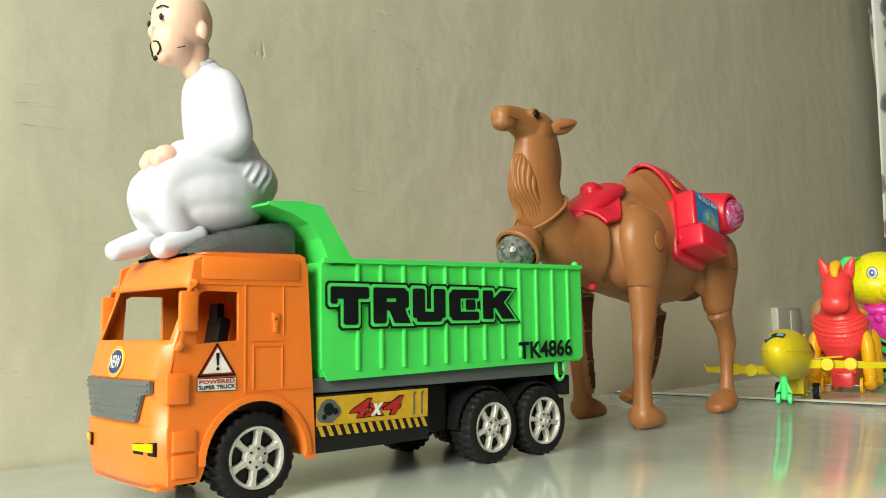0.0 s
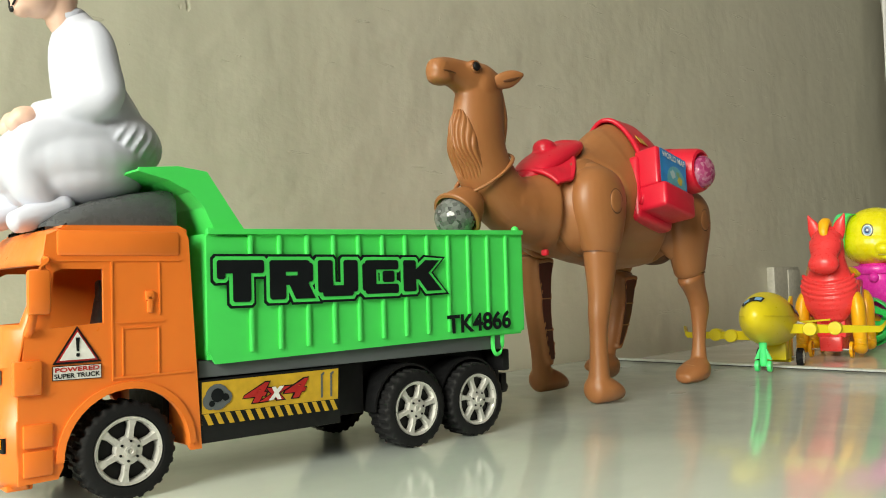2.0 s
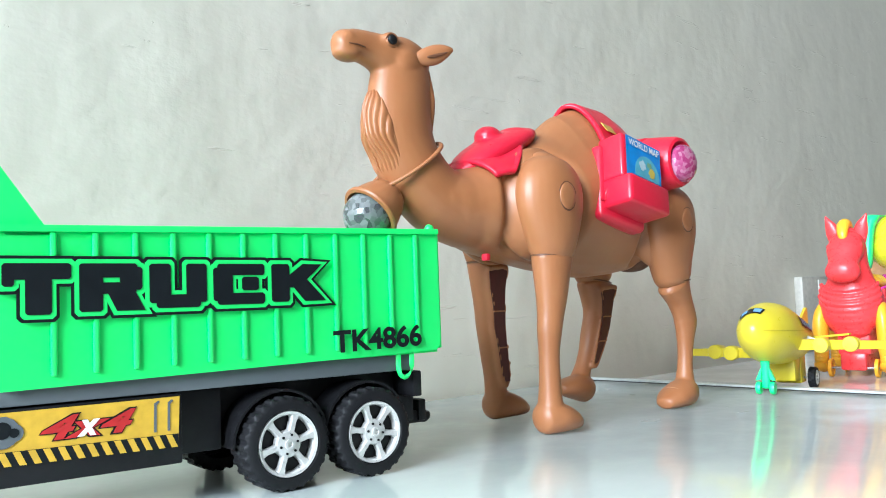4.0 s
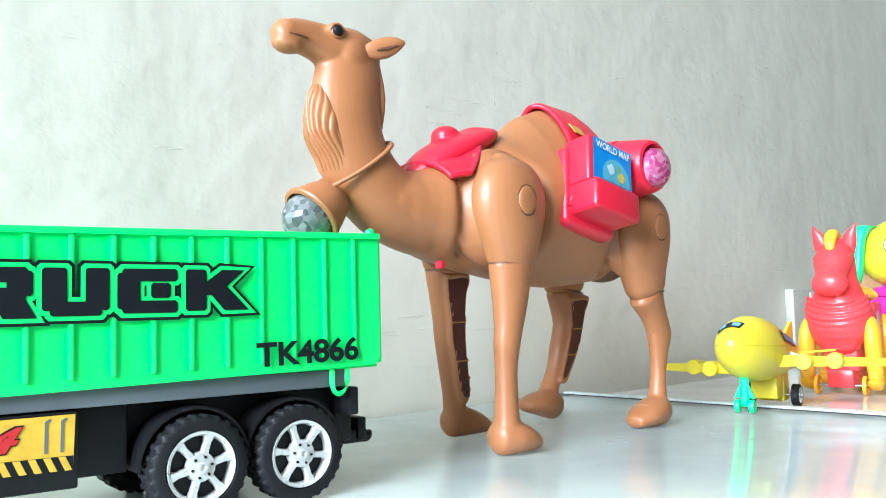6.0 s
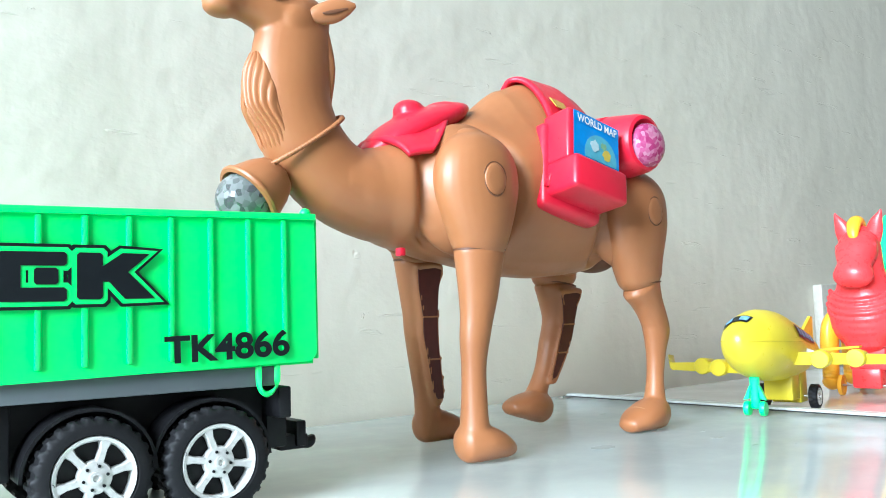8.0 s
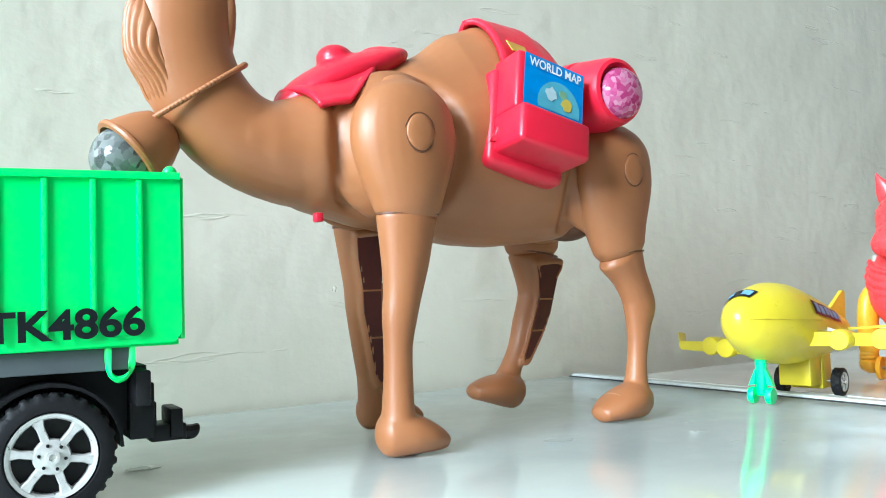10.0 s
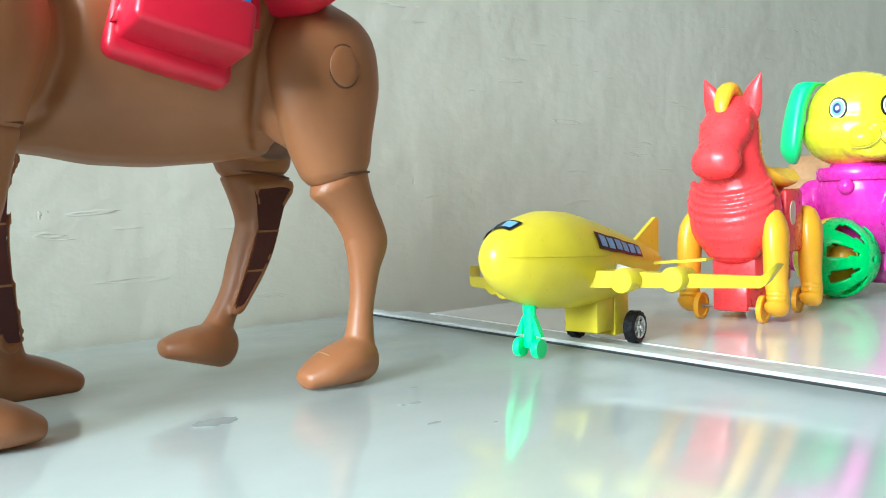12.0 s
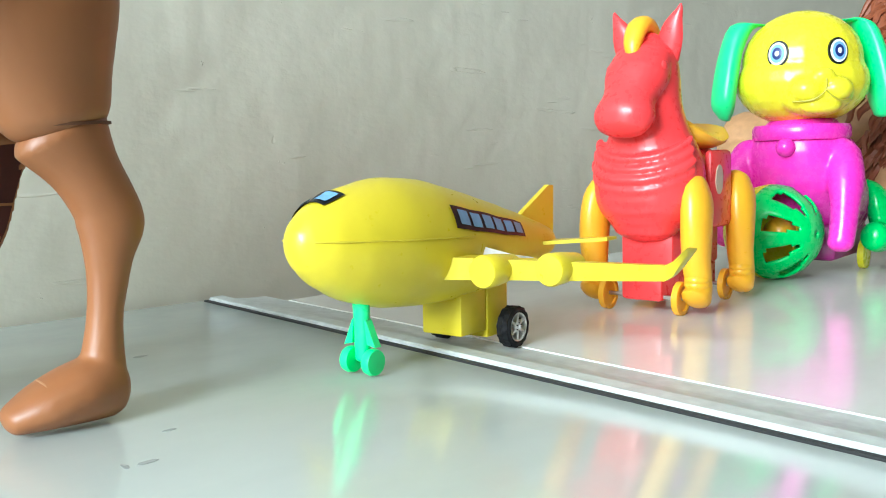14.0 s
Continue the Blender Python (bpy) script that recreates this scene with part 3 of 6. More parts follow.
for v in (0.0125, WIDE - 0.0125):
    lamp = front_patch([(v - 0.0085, 0.0330), (v + 0.0080, 0.0340), (v + 0.0080, 0.0395), (v - 0.0085, 0.0405)], 0.0004, INK, "headlight", truck, "amber headlight with ribbed lens")
    front_patch([(v - 0.0078, 0.0352), (v + 0.0074, 0.0358), (v + 0.0074, 0.0392), (v - 0.0078, 0.0400)], 0.0016, LAMP_Y, "lens", lamp, thick=0.0008)
badge = front_patch([(MID + (v - MID) * 1.25, w) for v, w in circle(MID, 0.0832, 0.0090)], 0.0002, STICK_Y, "badge", truck, "round yellow and blue badge", 0.0004)
front_patch([(MID + (v - MID) * 1.25, w) for v, w in circle(MID, 0.0832, 0.0072)], 0.0006, STICK_W, "ring", badge, thick=0.0002)
front_patch([(MID + (v - MID) * 1.25, w) for v, w in circle(MID, 0.0832, 0.0068)], 0.0009, NAVY, "disc", badge, thick=0.0002)
word = lettering("badge_text", "NEW", Matrix(), 0.0142, 0.0074, STICK_W, badge, 0.02, depth=0.0)
for q in word.data.vertices:
    v, w = MID + 0.0071 - q.co.x, 0.0795 + q.co.y
    q.co = (front_u(w, v) - 0.0014, v, w)
part("bumper_lip", boxed(-0.0585, -0.046, 0.006, WIDE - 0.006, 0.0135, 0.0165, 0.001), ORANGE, truck)
for v, d in ((0.0, -1), (WIDE, 1)):
    bm = bmesh.new()
    box(bm, -0.0510, -0.0400, *sorted((v + d * 0.0015, v + d * 0.0060)), 0.1000, 0.1225, 0.0018)
    wire(bm, [(-0.0405, v - d * 0.001, 0.1265), (-0.0425, v + d * 0.004, 0.1270), (-0.0445, v + d * 0.0040, 0.120)], 0.0022)
    wire(bm, [(-0.0465, v + d * 0.0040, 0.106), (-0.0490, v + d * 0.0035, 0.0945), (-0.0495, v - d * 0.001, 0.0905)], 0.0022)
    part("mirror", bm, ORANGE, truck, "orange wing mirror on two stalks")
# warning sticker
sign = part("warning_sticker", patch([(-0.0385, 0.0745), (-0.0142, 0.0745), (-0.0262, 0.0935)], at_side(0.0), 0.0006), INK, truck, "black and white warning triangle sticker", smooth=False)
part("sticker_red", patch([(-0.0366, 0.0756), (-0.0160, 0.0756), (-0.0262, 0.0918)], at_side(0.0), 0.0009), STICK_R, sign, smooth=False)
part("sticker_white", patch([(-0.0352, 0.0764), (-0.0173, 0.0764), (-0.0262, 0.0905)], at_side(0.0), 0.0012), STICK_W, sign, smooth=False)
part("exclamation_mark", patch([(-0.0268, 0.0806), (-0.0257, 0.0806), (-0.0252, 0.0876), (-0.0273, 0.0876)], at_side(0.0), 0.0015), INK, sign, smooth=False)
part("exclamation_dot", patch(circle(-0.0262, 0.0788, 0.0010, 12), at_side(0.0), 0.0015), INK, sign, smooth=False)
band = part("sticker_band", patch([(-0.0385, 0.0665), (-0.0142, 0.0660), (-0.0142, 0.0735), (-0.0385, 0.0738)], at_side(0.0), 0.0006), INK, sign, smooth=False)
part("band_white", patch([(-0.0381, 0.0669), (-0.0146, 0.0664), (-0.0146, 0.0731), (-0.0381, 0.0734)], at_side(0.0), 0.0009), STICK_W, band, smooth=False)
lettering("band_text", "POWERED", at_side(0.0) @ Matrix.Translation((-0.0374, 0.0706, 0.0011)), 0.0220, 0.0023, STICK_R, band, 0.03)
lettering("band_text", "SUPER TRUCK", at_side(0.0) @ Matrix.Translation((-0.0378, 0.0674, 0.0011)), 0.0228, 0.0024, INK, band, 0.03)

# wind deflector on the roof
bm = bmesh.new()
rings = []
for u, top, half in ((-0.036, 0.1475, 0.034), (-0.026, 0.1545, 0.038), (-0.010, 0.1605, 0.040), (0.012, 0.1655, 0.041), (0.030, 0.1685, 0.041), (0.0335, 0.1680, 0.040)):
    rings.append([V(u, MID - half, 0.1455), V(u, MID - half + 0.001, top - 0.007), V(u, MID - half + 0.006, top - 0.0015), V(u, MID - half + 0.014, top), V(u, MID + half - 0.014, top), V(u, MID + half - 0.006, top - 0.0015), V(u, MID + half - 0.001, top - 0.007), V(u, MID + half, 0.1455)])
ringed(bm, rings)
part("wind_deflector", bm, SMOKE, truck, "smoke grey roof wind deflector")

# load bed
B0, B1, BZ0, BZ1 = 0.0455, 0.3060, 0.0675, 0.1440


def bed_top(u):
    return BZ1 + (u - B0) / (B1 - B0) * 0.0040


def bed_low(u):
    return BZ0 + (u - B0) / (B1 - B0) * 0.004


bed = new("load_bed")
bed.parent, bed.empty_display_size = truck, 0.02
tagged(bed, label="green ribbed plastic load bed with tall headboard")
for v0, v1, near in ((0.0, 0.0022, True), (WIDE - 0.0022, WIDE, False)):
    out = [(B0 + 0.005, bed_low(B0)), (B1 - 0.003, bed_low(B1)), (B1, bed_low(B1) + 0.004), (B1, bed_top(B1)), (B0 + 0.002, bed_top(B0)), (B0, bed_top(B0) - 0.004), (B0, bed_low(B0) + 0.008)]
    part("bed_side", plate(out, [], at_side(v1), v1 - v0), GREEN, bed, smooth=False)
    f = v0 if near else v1
    d = -1 if near else 1
    bm = bmesh.new()
    rail = [(B0 + 0.0005, bed_top(B0) - 0.0024), (B1 - 0.0003, bed_top(B1) - 0.0024), (B1 - 0.0003, bed_top(B1) + 0.0008), (B0 + 0.0005, bed_top(B0) + 0.0008)]
    q = plate(rail, [], at_side(f + 0.0012 if near else f + 0.0022), 0.0034)
    part("top_rail", q, GREEN, bed, smooth=False)
    bm.free()
    for i in range(12):
        u = 0.0734 + i * 0.0195
        a, b = sorted((f + d * 0.0018, f - d * 0.0008))
        part("rib", boxed(u - 0.0015, u + 0.0015, a, b, bed_low(u) + 0.005, bed_top(u) - 0.0024, 0.0010, 2), GREEN, bed)
part("bed_floor", boxed(B0 + 0.001, B1 - 0.001, 0.0024, WIDE - 0.0024, 0.0700, 0.0725), GREEN, bed, smooth=False)
part("tailgate", boxed(B1 - 0.0005, B1 + 0.0017, 0.0008, WIDE - 0.0008, 0.0725, bed_top(B1) - 0.001, 0.0006), GREEN, bed)
for v in (0.0025, WIDE - 0.0025):
    bm = bmesh.new()
    blob(bm, (B1 - 0.004, v, bed_top(B1) + 0.0012), (0.0032, 0.0030, 0.0030), seg=14)
    part("hinge_knob", bm, GREEN, bed)
    bm = bmesh.new()
    wire(bm, [(0.2745, v, 0.0720), (0.2745, v, 0.0610), (0.2765, v, 0.0570), (0.2795, v, 0.0560), (0.2830, v, 0.0580), (0.2845, v, 0.0625), (0.2845, v, 0.0720)], 0.0016)
    part("hook", bm, GREEN, bed, "green loop hook under the bed")
head_front = [(B0 + 0.0075, bed_top(B0) - 0.004), (0.0450, 0.1570), (0.0370, 0.1655), (0.0240, 0.1715), (0.0070, 0.1755)]
head_back = [(0.0075, 0.1775), (0.0300, 0.1795), (0.0470, 0.1775), (0.0730, bed_top(0.073) - 0.004)]
part("headboard_cheek", plate(head_front + head_back, [], at_side(0.0018), 0.0018), GREEN, bed, smooth=False)
part("headboard_cheek", plate(head_front + head_back, [], at_side(WIDE), 0.0018), GREEN, bed, smooth=False)
bm = bmesh.new()
for a, b in zip(head_front, head_front[1:]):
    ringed(bm, [[V(a[0], v, a[1]), V(b[0], v, b[1]), V(b[0] + 0.0012, v, b[1] + 0.0016), V(a[0] + 0.0018, v, a[1] + 0.0012)] for v in (0.0020, WIDE - 0.0020)])
part("headboard", bm, GREEN, bed, smooth=False)
part("bed_front", boxed(B0 + 0.0004, B0 + 0.0026, 0.0024, WIDE - 0.0024, 0.0725, bed_top(B0) - 0.002), GREEN, bed, smooth=False)

# block letters with a double outline
GLYPH = {
    "T": ([(0, 0.72, 1, 1), (0.34, 0, 0.70, 0.8), (0, 0.58, 0.14, 0.8)], 1.0),
    "R": ([(0, 0, 0.34, 1), (0.2, 0.74, 0.92, 1), (0.66, 0.46, 1, 0.92), (0.2, 0.38, 0.9, 0.58), ((0.60, 0), (1.04, 0), (0.84, 0.48), (0.42, 0.48))], 1.0),
    "U": ([(0, 0.12, 0.34, 1), (0.66, 0.12, 1, 1), (0.12, 0, 0.88, 0.26)], 1.0),
    "C": ([(0, 0.10, 0.34, 0.90), (0.08, 0.76, 0.98, 1), (0.08, 0, 0.98, 0.24), (0.56, 0.36, 0.86, 0.66)], 1.0),
    "K": ([(0, 0, 0.34, 1), ((0.30, 0.40), (0.56, 0.40), (1.04, 1.0), (0.66, 1.0), (0.30, 0.62)), ((0.70, 0), (1.12, 0), (0.68, 0.64), (0.36, 0.56))], 1.05),
}


def block_word(word, u0, wide, low, high, grow, lift, mat, name, parent, cut=0.0):
    bm = bmesh.new()
    step = wide / len(word)
    n = 0
    for i, ch in enumerate(word):
        for shape in GLYPH[ch][0]:
            wd = step * 0.86
            if isinstance(shape[0], tuple):
                lo_a, hi_a = low(u0 + i * step), high(u0 + i * step)
                flat = [Vector((u0 + i * step + p * wd, lo_a + q * (hi_a - lo_a))) for p, q in shape]
                wide_pts = []
                for k, p in enumerate(flat):
                    e0, e1 = (p - flat[k - 1]).normalized(), (flat[(k + 1) % len(flat)] - p).normalized()
                    n0, n1 = Vector((e0.y, -e0.x)), Vector((e1.y, -e1.x))
                    wide_pts.append(p + (n0 + n1) * (grow / max(0.35, 1 + n0.dot(n1))))
                bm.faces.new([bm.verts.new(at_side(0.0) @ V(p.x, p.y, lift + n * 0.000008)) for p in wide_pts])
                n += 1
                continue
            x0, y0, x1, y1 = shape
            a, b = u0 + i * step + x0 * wd - grow, u0 + i * step + x1 * wd + grow
            lo_a = low(u0 + i * step)
            hi_a = high(u0 + i * step)
            c, d = lo_a + y0 * (hi_a - lo_a) - grow, lo_a + y1 * (hi_a - lo_a) + grow
            k = 0.0009 + grow * 0.3
            z = lift + n * 0.000008
            pts = [(a + k, c), (b - k, c), (b, c + k), (b, d - k), (b - k, d), (a + k, d), (a, d - k), (a, c + k)]
            vs = [bm.verts.new(at_side(0.0) @ V(p[0], p[1], z)) for p in pts]
            bm.faces.new(vs)
            n += 1
    return part(name, bm, mat, parent, smooth=False, normals=False)


low = lambda u: 0.1030 + (u - 0.05) * 0.020
high = lambda u: 0.1262 - (u - 0.05) * 0.004
decal = new("lettering")
decal.parent, decal.empty_display_size = truck, 0.01
tagged(decal, label="black block letters with a double outline")
block_word("TRUCK", 0.0510, 0.170, low, high, 0.0042, 0.0022, INK, "letter_border", decal)
block_word("TRUCK", 0.0510, 0.170, low, high, 0.0027, 0.0026, GREEN, "letter_gap", decal)
block_word("TRUCK", 0.0510, 0.170, low, high, 0.0006, 0.0030, INK, "letter_fill", decal)
code = lettering("bed_text", "TK4866", at_side(0.0) @ Matrix.Translation((0.2255, 0.0740, 0.0022)) @ Matrix.Rotation(radians(1.0), 4, "Z"), 0.0640, 0.0135, INK, truck, 0.03)

# chassis, tank box and guards
part("sub_frame", boxed(0.042, 0.2860, 0.0045, WIDE - 0.0045, 0.0600, 0.0698, 0.0006), GREY, truck, "grey sub-frame under the bed")
part("chassis", boxed(0.030, 0.2950, 0.026, WIDE - 0.026, 0.0300, 0.0598), BLACK, truck, smooth=False)
tank = part("side_box", boxed(0.0405, 0.1360, 0.0012, 0.024, 0.0235, 0.0590, 0.001), BLACK, truck, "black side box with a yellow decal")
part("side_box", boxed(0.0405, 0.1360, WIDE - 0.024, WIDE - 0.0012, 0.0235, 0.0590, 0.001), BLACK, truck)
S0 = at_side(0.0012)
yel = part("decal", patch([(0.0415, 0.0335), (0.1335, 0.0322), (0.1345, 0.0580), (0.0420, 0.0580)], S0, 0.0004), STICK_Y, tank, "yellow decal with hazard stripes", smooth=False)
part("stripe_base", patch([(0.0415, 0.0335), (0.1335, 0.0322), (0.1335, 0.0390), (0.0415, 0.0402)], S0, 0.0007), INK, tank, smooth=False)
bm = bmesh.new()
for i in range(14):
    u = 0.0425 + i * 0.0065
    low_w, high_w = 0.0336 - (u - 0.0415) * 0.014, 0.0400 - (u - 0.0415) * 0.013
    vs = [bm.verts.new(S0 @ V(*p, 0.0010)) for p in ((u + 0.0028, low_w), (u + 0.0060, low_w), (u + 0.0030, high_w), (u - 0.0002, high_w))]
    bm.faces.new(vs)
part("stripes", bm, STICK_Y, tank, smooth=False, normals=False)
lettering("decal_text", "4x4", S0 @ Matrix.Translation((0.0665, 0.0425, 0.0006)), 0.0460, 0.0125, INK, tank, 0.06, 0.35)
lettering("decal_text", "4x4", S0 @ Matrix.Translation((0.0672, 0.0431, 0.0009)), 0.0446, 0.0112, STICK_R, tank, 0.03, 0.35)
lettering("decal_text", "x", S0 @ Matrix.Translation((0.0835, 0.0434, 0.0012)), 0.0110, 0.0078, STICK_W, tank, 0.05, 0.3)
bm = bmesh.new()
for cx, cy, r0 in ((0.0510, 0.0490, 0.0075), (0.0470, 0.0470, 0.0050), (0.0560, 0.0485, 0.0042)):
    q = patch(circle(cx, cy, r0, 14), S0, 0.0008 + r0 * 0.02)
    me = bpy.data.meshes.new("piece")
    q.to_mesh(me), q.free()
    bm.from_mesh(me)
part("engine_print", bm, GREY, tank, smooth=False)
for cx, cy, r0 in ((0.0510, 0.0500, 0.0040), (0.0560, 0.0485, 0.0022), (0.0475, 0.0455, 0.0018)):
    part("engine_print", patch(circle(cx, cy, r0, 12), S0, 0.0012), INK, tank, smooth=False)
for u in (0.1215, 0.1285):
    part("tool_print", patch([(u - 0.0007, 0.0410), (u + 0.0007, 0.0410), (u + 0.0009, 0.0545), (u + 0.0025, 0.0560), (u + 0.0018, 0.0568), (u - 0.0004, 0.0555)], S0, 0.0007), GREY, tank, smooth=False)
part("battery_box", boxed(0.1362, 0.1620, 0.012, WIDE - 0.012, 0.0260, 0.0597, 0.001), BLACK, truck)
for v, d in ((0.0, 1), (WIDE, -1)):
    for u in (0.194, 0.251):
        bm = bmesh.new()
        rings = []
        for i in range(15):
            t = radians(180 - 180 * i / 14)
            c0, s0 = math.cos(t), math.sin(t)
            rings.append([V(u + rr * c0, v + d * q, R + rr * s0) for rr, q in ((0.0285, 0.003), (0.0300, 0.003), (0.0300, 0.024), (0.0285, 0.024))])
        ringed(bm, rings)
        part("mudguard", bm, BLACK, truck)
bm = bmesh.new()
box(bm, 0.2860, 0.2975, 0.020, WIDE - 0.020, 0.0260, 0.0520, 0.001)
box(bm, 0.2860, 0.2930, 0.004, WIDE - 0.004, 0.0430, 0.0590, 0.001)
part("rear_bumper", bm, BLACK, truck)
bm = bmesh.new()
box(bm, 0.2970, 0.3140, 0.028, 0.046, 0.0225, 0.0305, 0.001)
box(bm, 0.3060, 0.3120, 0.026, 0.048, 0.0240, 0.0380, 0.001)
wire(bm, [(0.310, 0.037, 0.026), (0.317, 0.037, 0.0245), (0.3205, 0.037, 0.0250)], 0.0036)
box(bm, 0.2965, 0.3000, 0.028, 0.046, 0.0240, 0.0420, 0.001)
part("tow_hitch", bm, BLACK, truck, "black tow hitch")

# ---- the seated doll on the cab roof: one mesh ----
robe = bmesh.new()
tube(robe, [(0.012, 0, 0.1860, 0.0250, 0.0225), (0.008, 0, 0.2050, 0.0245, 0.0225), (0.000, 0, 0.2230, 0.0215, 0.0205), (-0.005, 0, 0.2420, 0.0195, 0.0180), (-0.007, 0, 0.2570, 0.0185, 0.0155), (-0.009, 0, 0.2650, 0.0145, 0.0120), (-0.0108, 0, 0.2705, 0.0092, 0.0092)], 28)
blob(robe, (0.0110, 0, 0.1965), (0.0285, 0.0285, 0.0230))
blob(robe, (0.002, 0, 0.1780), (0.022, 0.0255, 0.0150))
for s in (-1, 1):
    # upper arm, elbow and the sleeve that lies in the lap
    tube(robe, [(-0.0060, s * 0.0145, 0.2625, 0.0072, 0.0080), (-0.0030, s * 0.0195, 0.2530, 0.0080, 0.0095), (-0.0010, s * 0.0225, 0.2380, 0.0082, 0.0098), (0.0010, s * 0.0250, 0.2230, 0.0080, 0.0095), (-0.0060, s * 0.0250, 0.2150, 0.0080, 0.0086), (-0.0200, s * 0.0200, 0.2125, 0.0078, 0.0080), (-0.0330, s * 0.0105, 0.2100, 0.0070, 0.0072)], 18)
    tube(robe, [(0.010, s * 0.012, 0.1960, 0.0150, 0.0150), (-0.016, s * 0.016, 0.1965, 0.0135, 0.0140), (-0.036, s * 0.015, 0.1925, 0.0125, 0.0125), (-0.0400, s * 0.014, 0.1820, 0.0120, 0.0120), (-0.0350, s * 0.013, 0.1690, 0.0115, 0.0115), (-0.0280, s * 0.012, 0.1620, 0.0105, 0.0080)], 20)
blob(robe, (-0.012, 0, 0.1960), (0.0320, 0.0280, 0.0135))
blob(robe, (-0.010, 0, 0.1850), (0.0440, 0.0345, 0.0215))
blob(robe, (-0.008, 0, 0.1760), (0.0360, 0.0325, 0.0175))
blob(robe, (-0.0350, 0, 0.1830), (0.0215, 0.0275, 0.0185))
blob(robe, (-0.0310, 0, 0.1850), (0.0220, 0.0290, 0.0215))
blob(robe, (-0.0300, 0, 0.1730), (0.0170, 0.0230, 0.0150))
blob(robe, (-0.006, 0, 0.1730), (0.0260, 0.0265, 0.0140))
robe = fused(robe, 0.0010, 26)
# folds that fan out from the hip, each a small ridge
for k in range(10):
    ridge = []
    for el, da, r in ((58, 30, 0.0008), (34, 17, 0.0016), (8, 4, 0.0021), (-18, -8, 0.0021), (-44, -22, 0.0010)):
        az, up = radians(-118 + 13.5 * k + da), radians(el)
        ridge.append((0.0105 + 0.0278 * math.cos(up) * math.cos(az), 0.0278 * math.cos(up) * math.sin(az), 0.1960 + 0.0225 * math.sin(up), r, r))
    tube(robe, ridge, 8, side=(0.13, 0.21, 0.97))
robe = fused(robe, 0.0010, 3)
lathe_collar = bmesh.new()
lathe(lathe_collar, [(0.0096, 0), (0.0100, 0.0016), (0.0098, 0.0038), (0.0084, 0.0040)], pose(-0.0113, 0, 0.2676, 0, -20, 0), 28)
skin = bmesh.new()
tube(skin, [(-0.0100, 0, 0.2620, 0.0085, 0.0085), (-0.0130, 0, 0.2760, 0.0088, 0.0090), (-0.0150, 0, 0.2850, 0.0100, 0.0120)], 20)
blob(skin, (-0.0215, 0, 0.3010), (0.0195, 0.0165, 0.0210))
blob(skin, (-0.0270, 0, 0.2860), (0.0140, 0.0130, 0.0140))
blob(skin, (-0.0330, 0, 0.2770), (0.0065, 0.0070, 0.0058))
tube(skin, [(-0.0395, 0, 0.2970, 0.0018, 0.0016), (-0.0420, 0, 0.2905, 0.0024, 0.0022), (-0.0395, 0, 0.2880, 0.0026, 0.0020)], 12)
for s in (-1, 1):
    blob(skin, (-0.0150, s * 0.0160, 0.2930), (0.0036, 0.0022, 0.0058))
    blob(skin, (-0.0375, s * 0.0085, 0.2080), (0.0085, 0.0068, 0.0064))
    blob(skin, (-0.0430, s * 0.0075, 0.2045), (0.0050, 0.0055, 0.0052))
skin = fused(skin, 0.0010, 4)
for v in skin.verts:
    if v.co.z > 0.255:
        v.co += V(-0.0035, 0, -0.0055) * min(1.0, (v.co.z - 0.255) / 0.015)
feet = bmesh.new()
for s, du in ((-1, 0.010), (1, -0.004)):
    tube(feet, [(-0.0300 + du, s * 0.014, 0.1600, 0.0095, 0.0085), (-0.0450 + du, s * 0.015, 0.1540, 0.0092, 0.0078), (-0.0560 + du, s * 0.016, 0.1500, 0.0085, 0.0062)], 16)
feet = fused(feet, 0.0011, 4)
marks = bmesh.new()
for s in (-1, 1):
    blob(marks, (-0.0395, s * 0.0085, 0.2985), (0.0010, 0.0013, 0.0022), seg=12)
    tube(marks, [(-0.0405, s * 0.0050, 0.3045, 0.0006, 0.0006), (-0.0388, s * 0.0088, 0.3056, 0.0006, 0.0006), (-0.0362, s * 0.0112, 0.3045, 0.0005, 0.0005)], 6)
    tube(marks, [(-0.0410, s * 0.0015, 0.2846, 0.0006, 0.0006), (-0.0398, s * 0.0050, 0.2836, 0.0007, 0.0007), (-0.0384, s * 0.0058, 0.2795, 0.0006, 0.0006), (-0.0392, s * 0.0034, 0.2762, 0.0006, 0.0006)], 6)
    tube(marks, [(-0.0300, s * 0.0112, 0.2805, 0.0004, 0.0005), (-0.0255, s * 0.0122, 0.2820, 0.0004, 0.0005)], 6)
blob(marks, (-0.0388, 0, 0.2748), (0.0013, 0.0024, 0.0018), seg=12)
for v in marks.verts:
    v.co += V(-0.0035, 0, -0.0055)
doll = part("doll", merge([(robe, 0), (lathe_collar, 0), (feet, 0), (skin, 1), (marks, 2)]), [ROBE, SKIN, INK])
doll.matrix_world = TRUCK @ Matrix.Translation((0, 0.050, -0.0015))
tagged(doll, "seated bald vinyl doll in a white robe on the cab roof", "doll")

# ---- the toy camel ----
CY = -0.2150
camel = thing("toy_camel", pose(0, 0, 0), "tan vinyl toy camel with red saddle, walking", "toy camel")
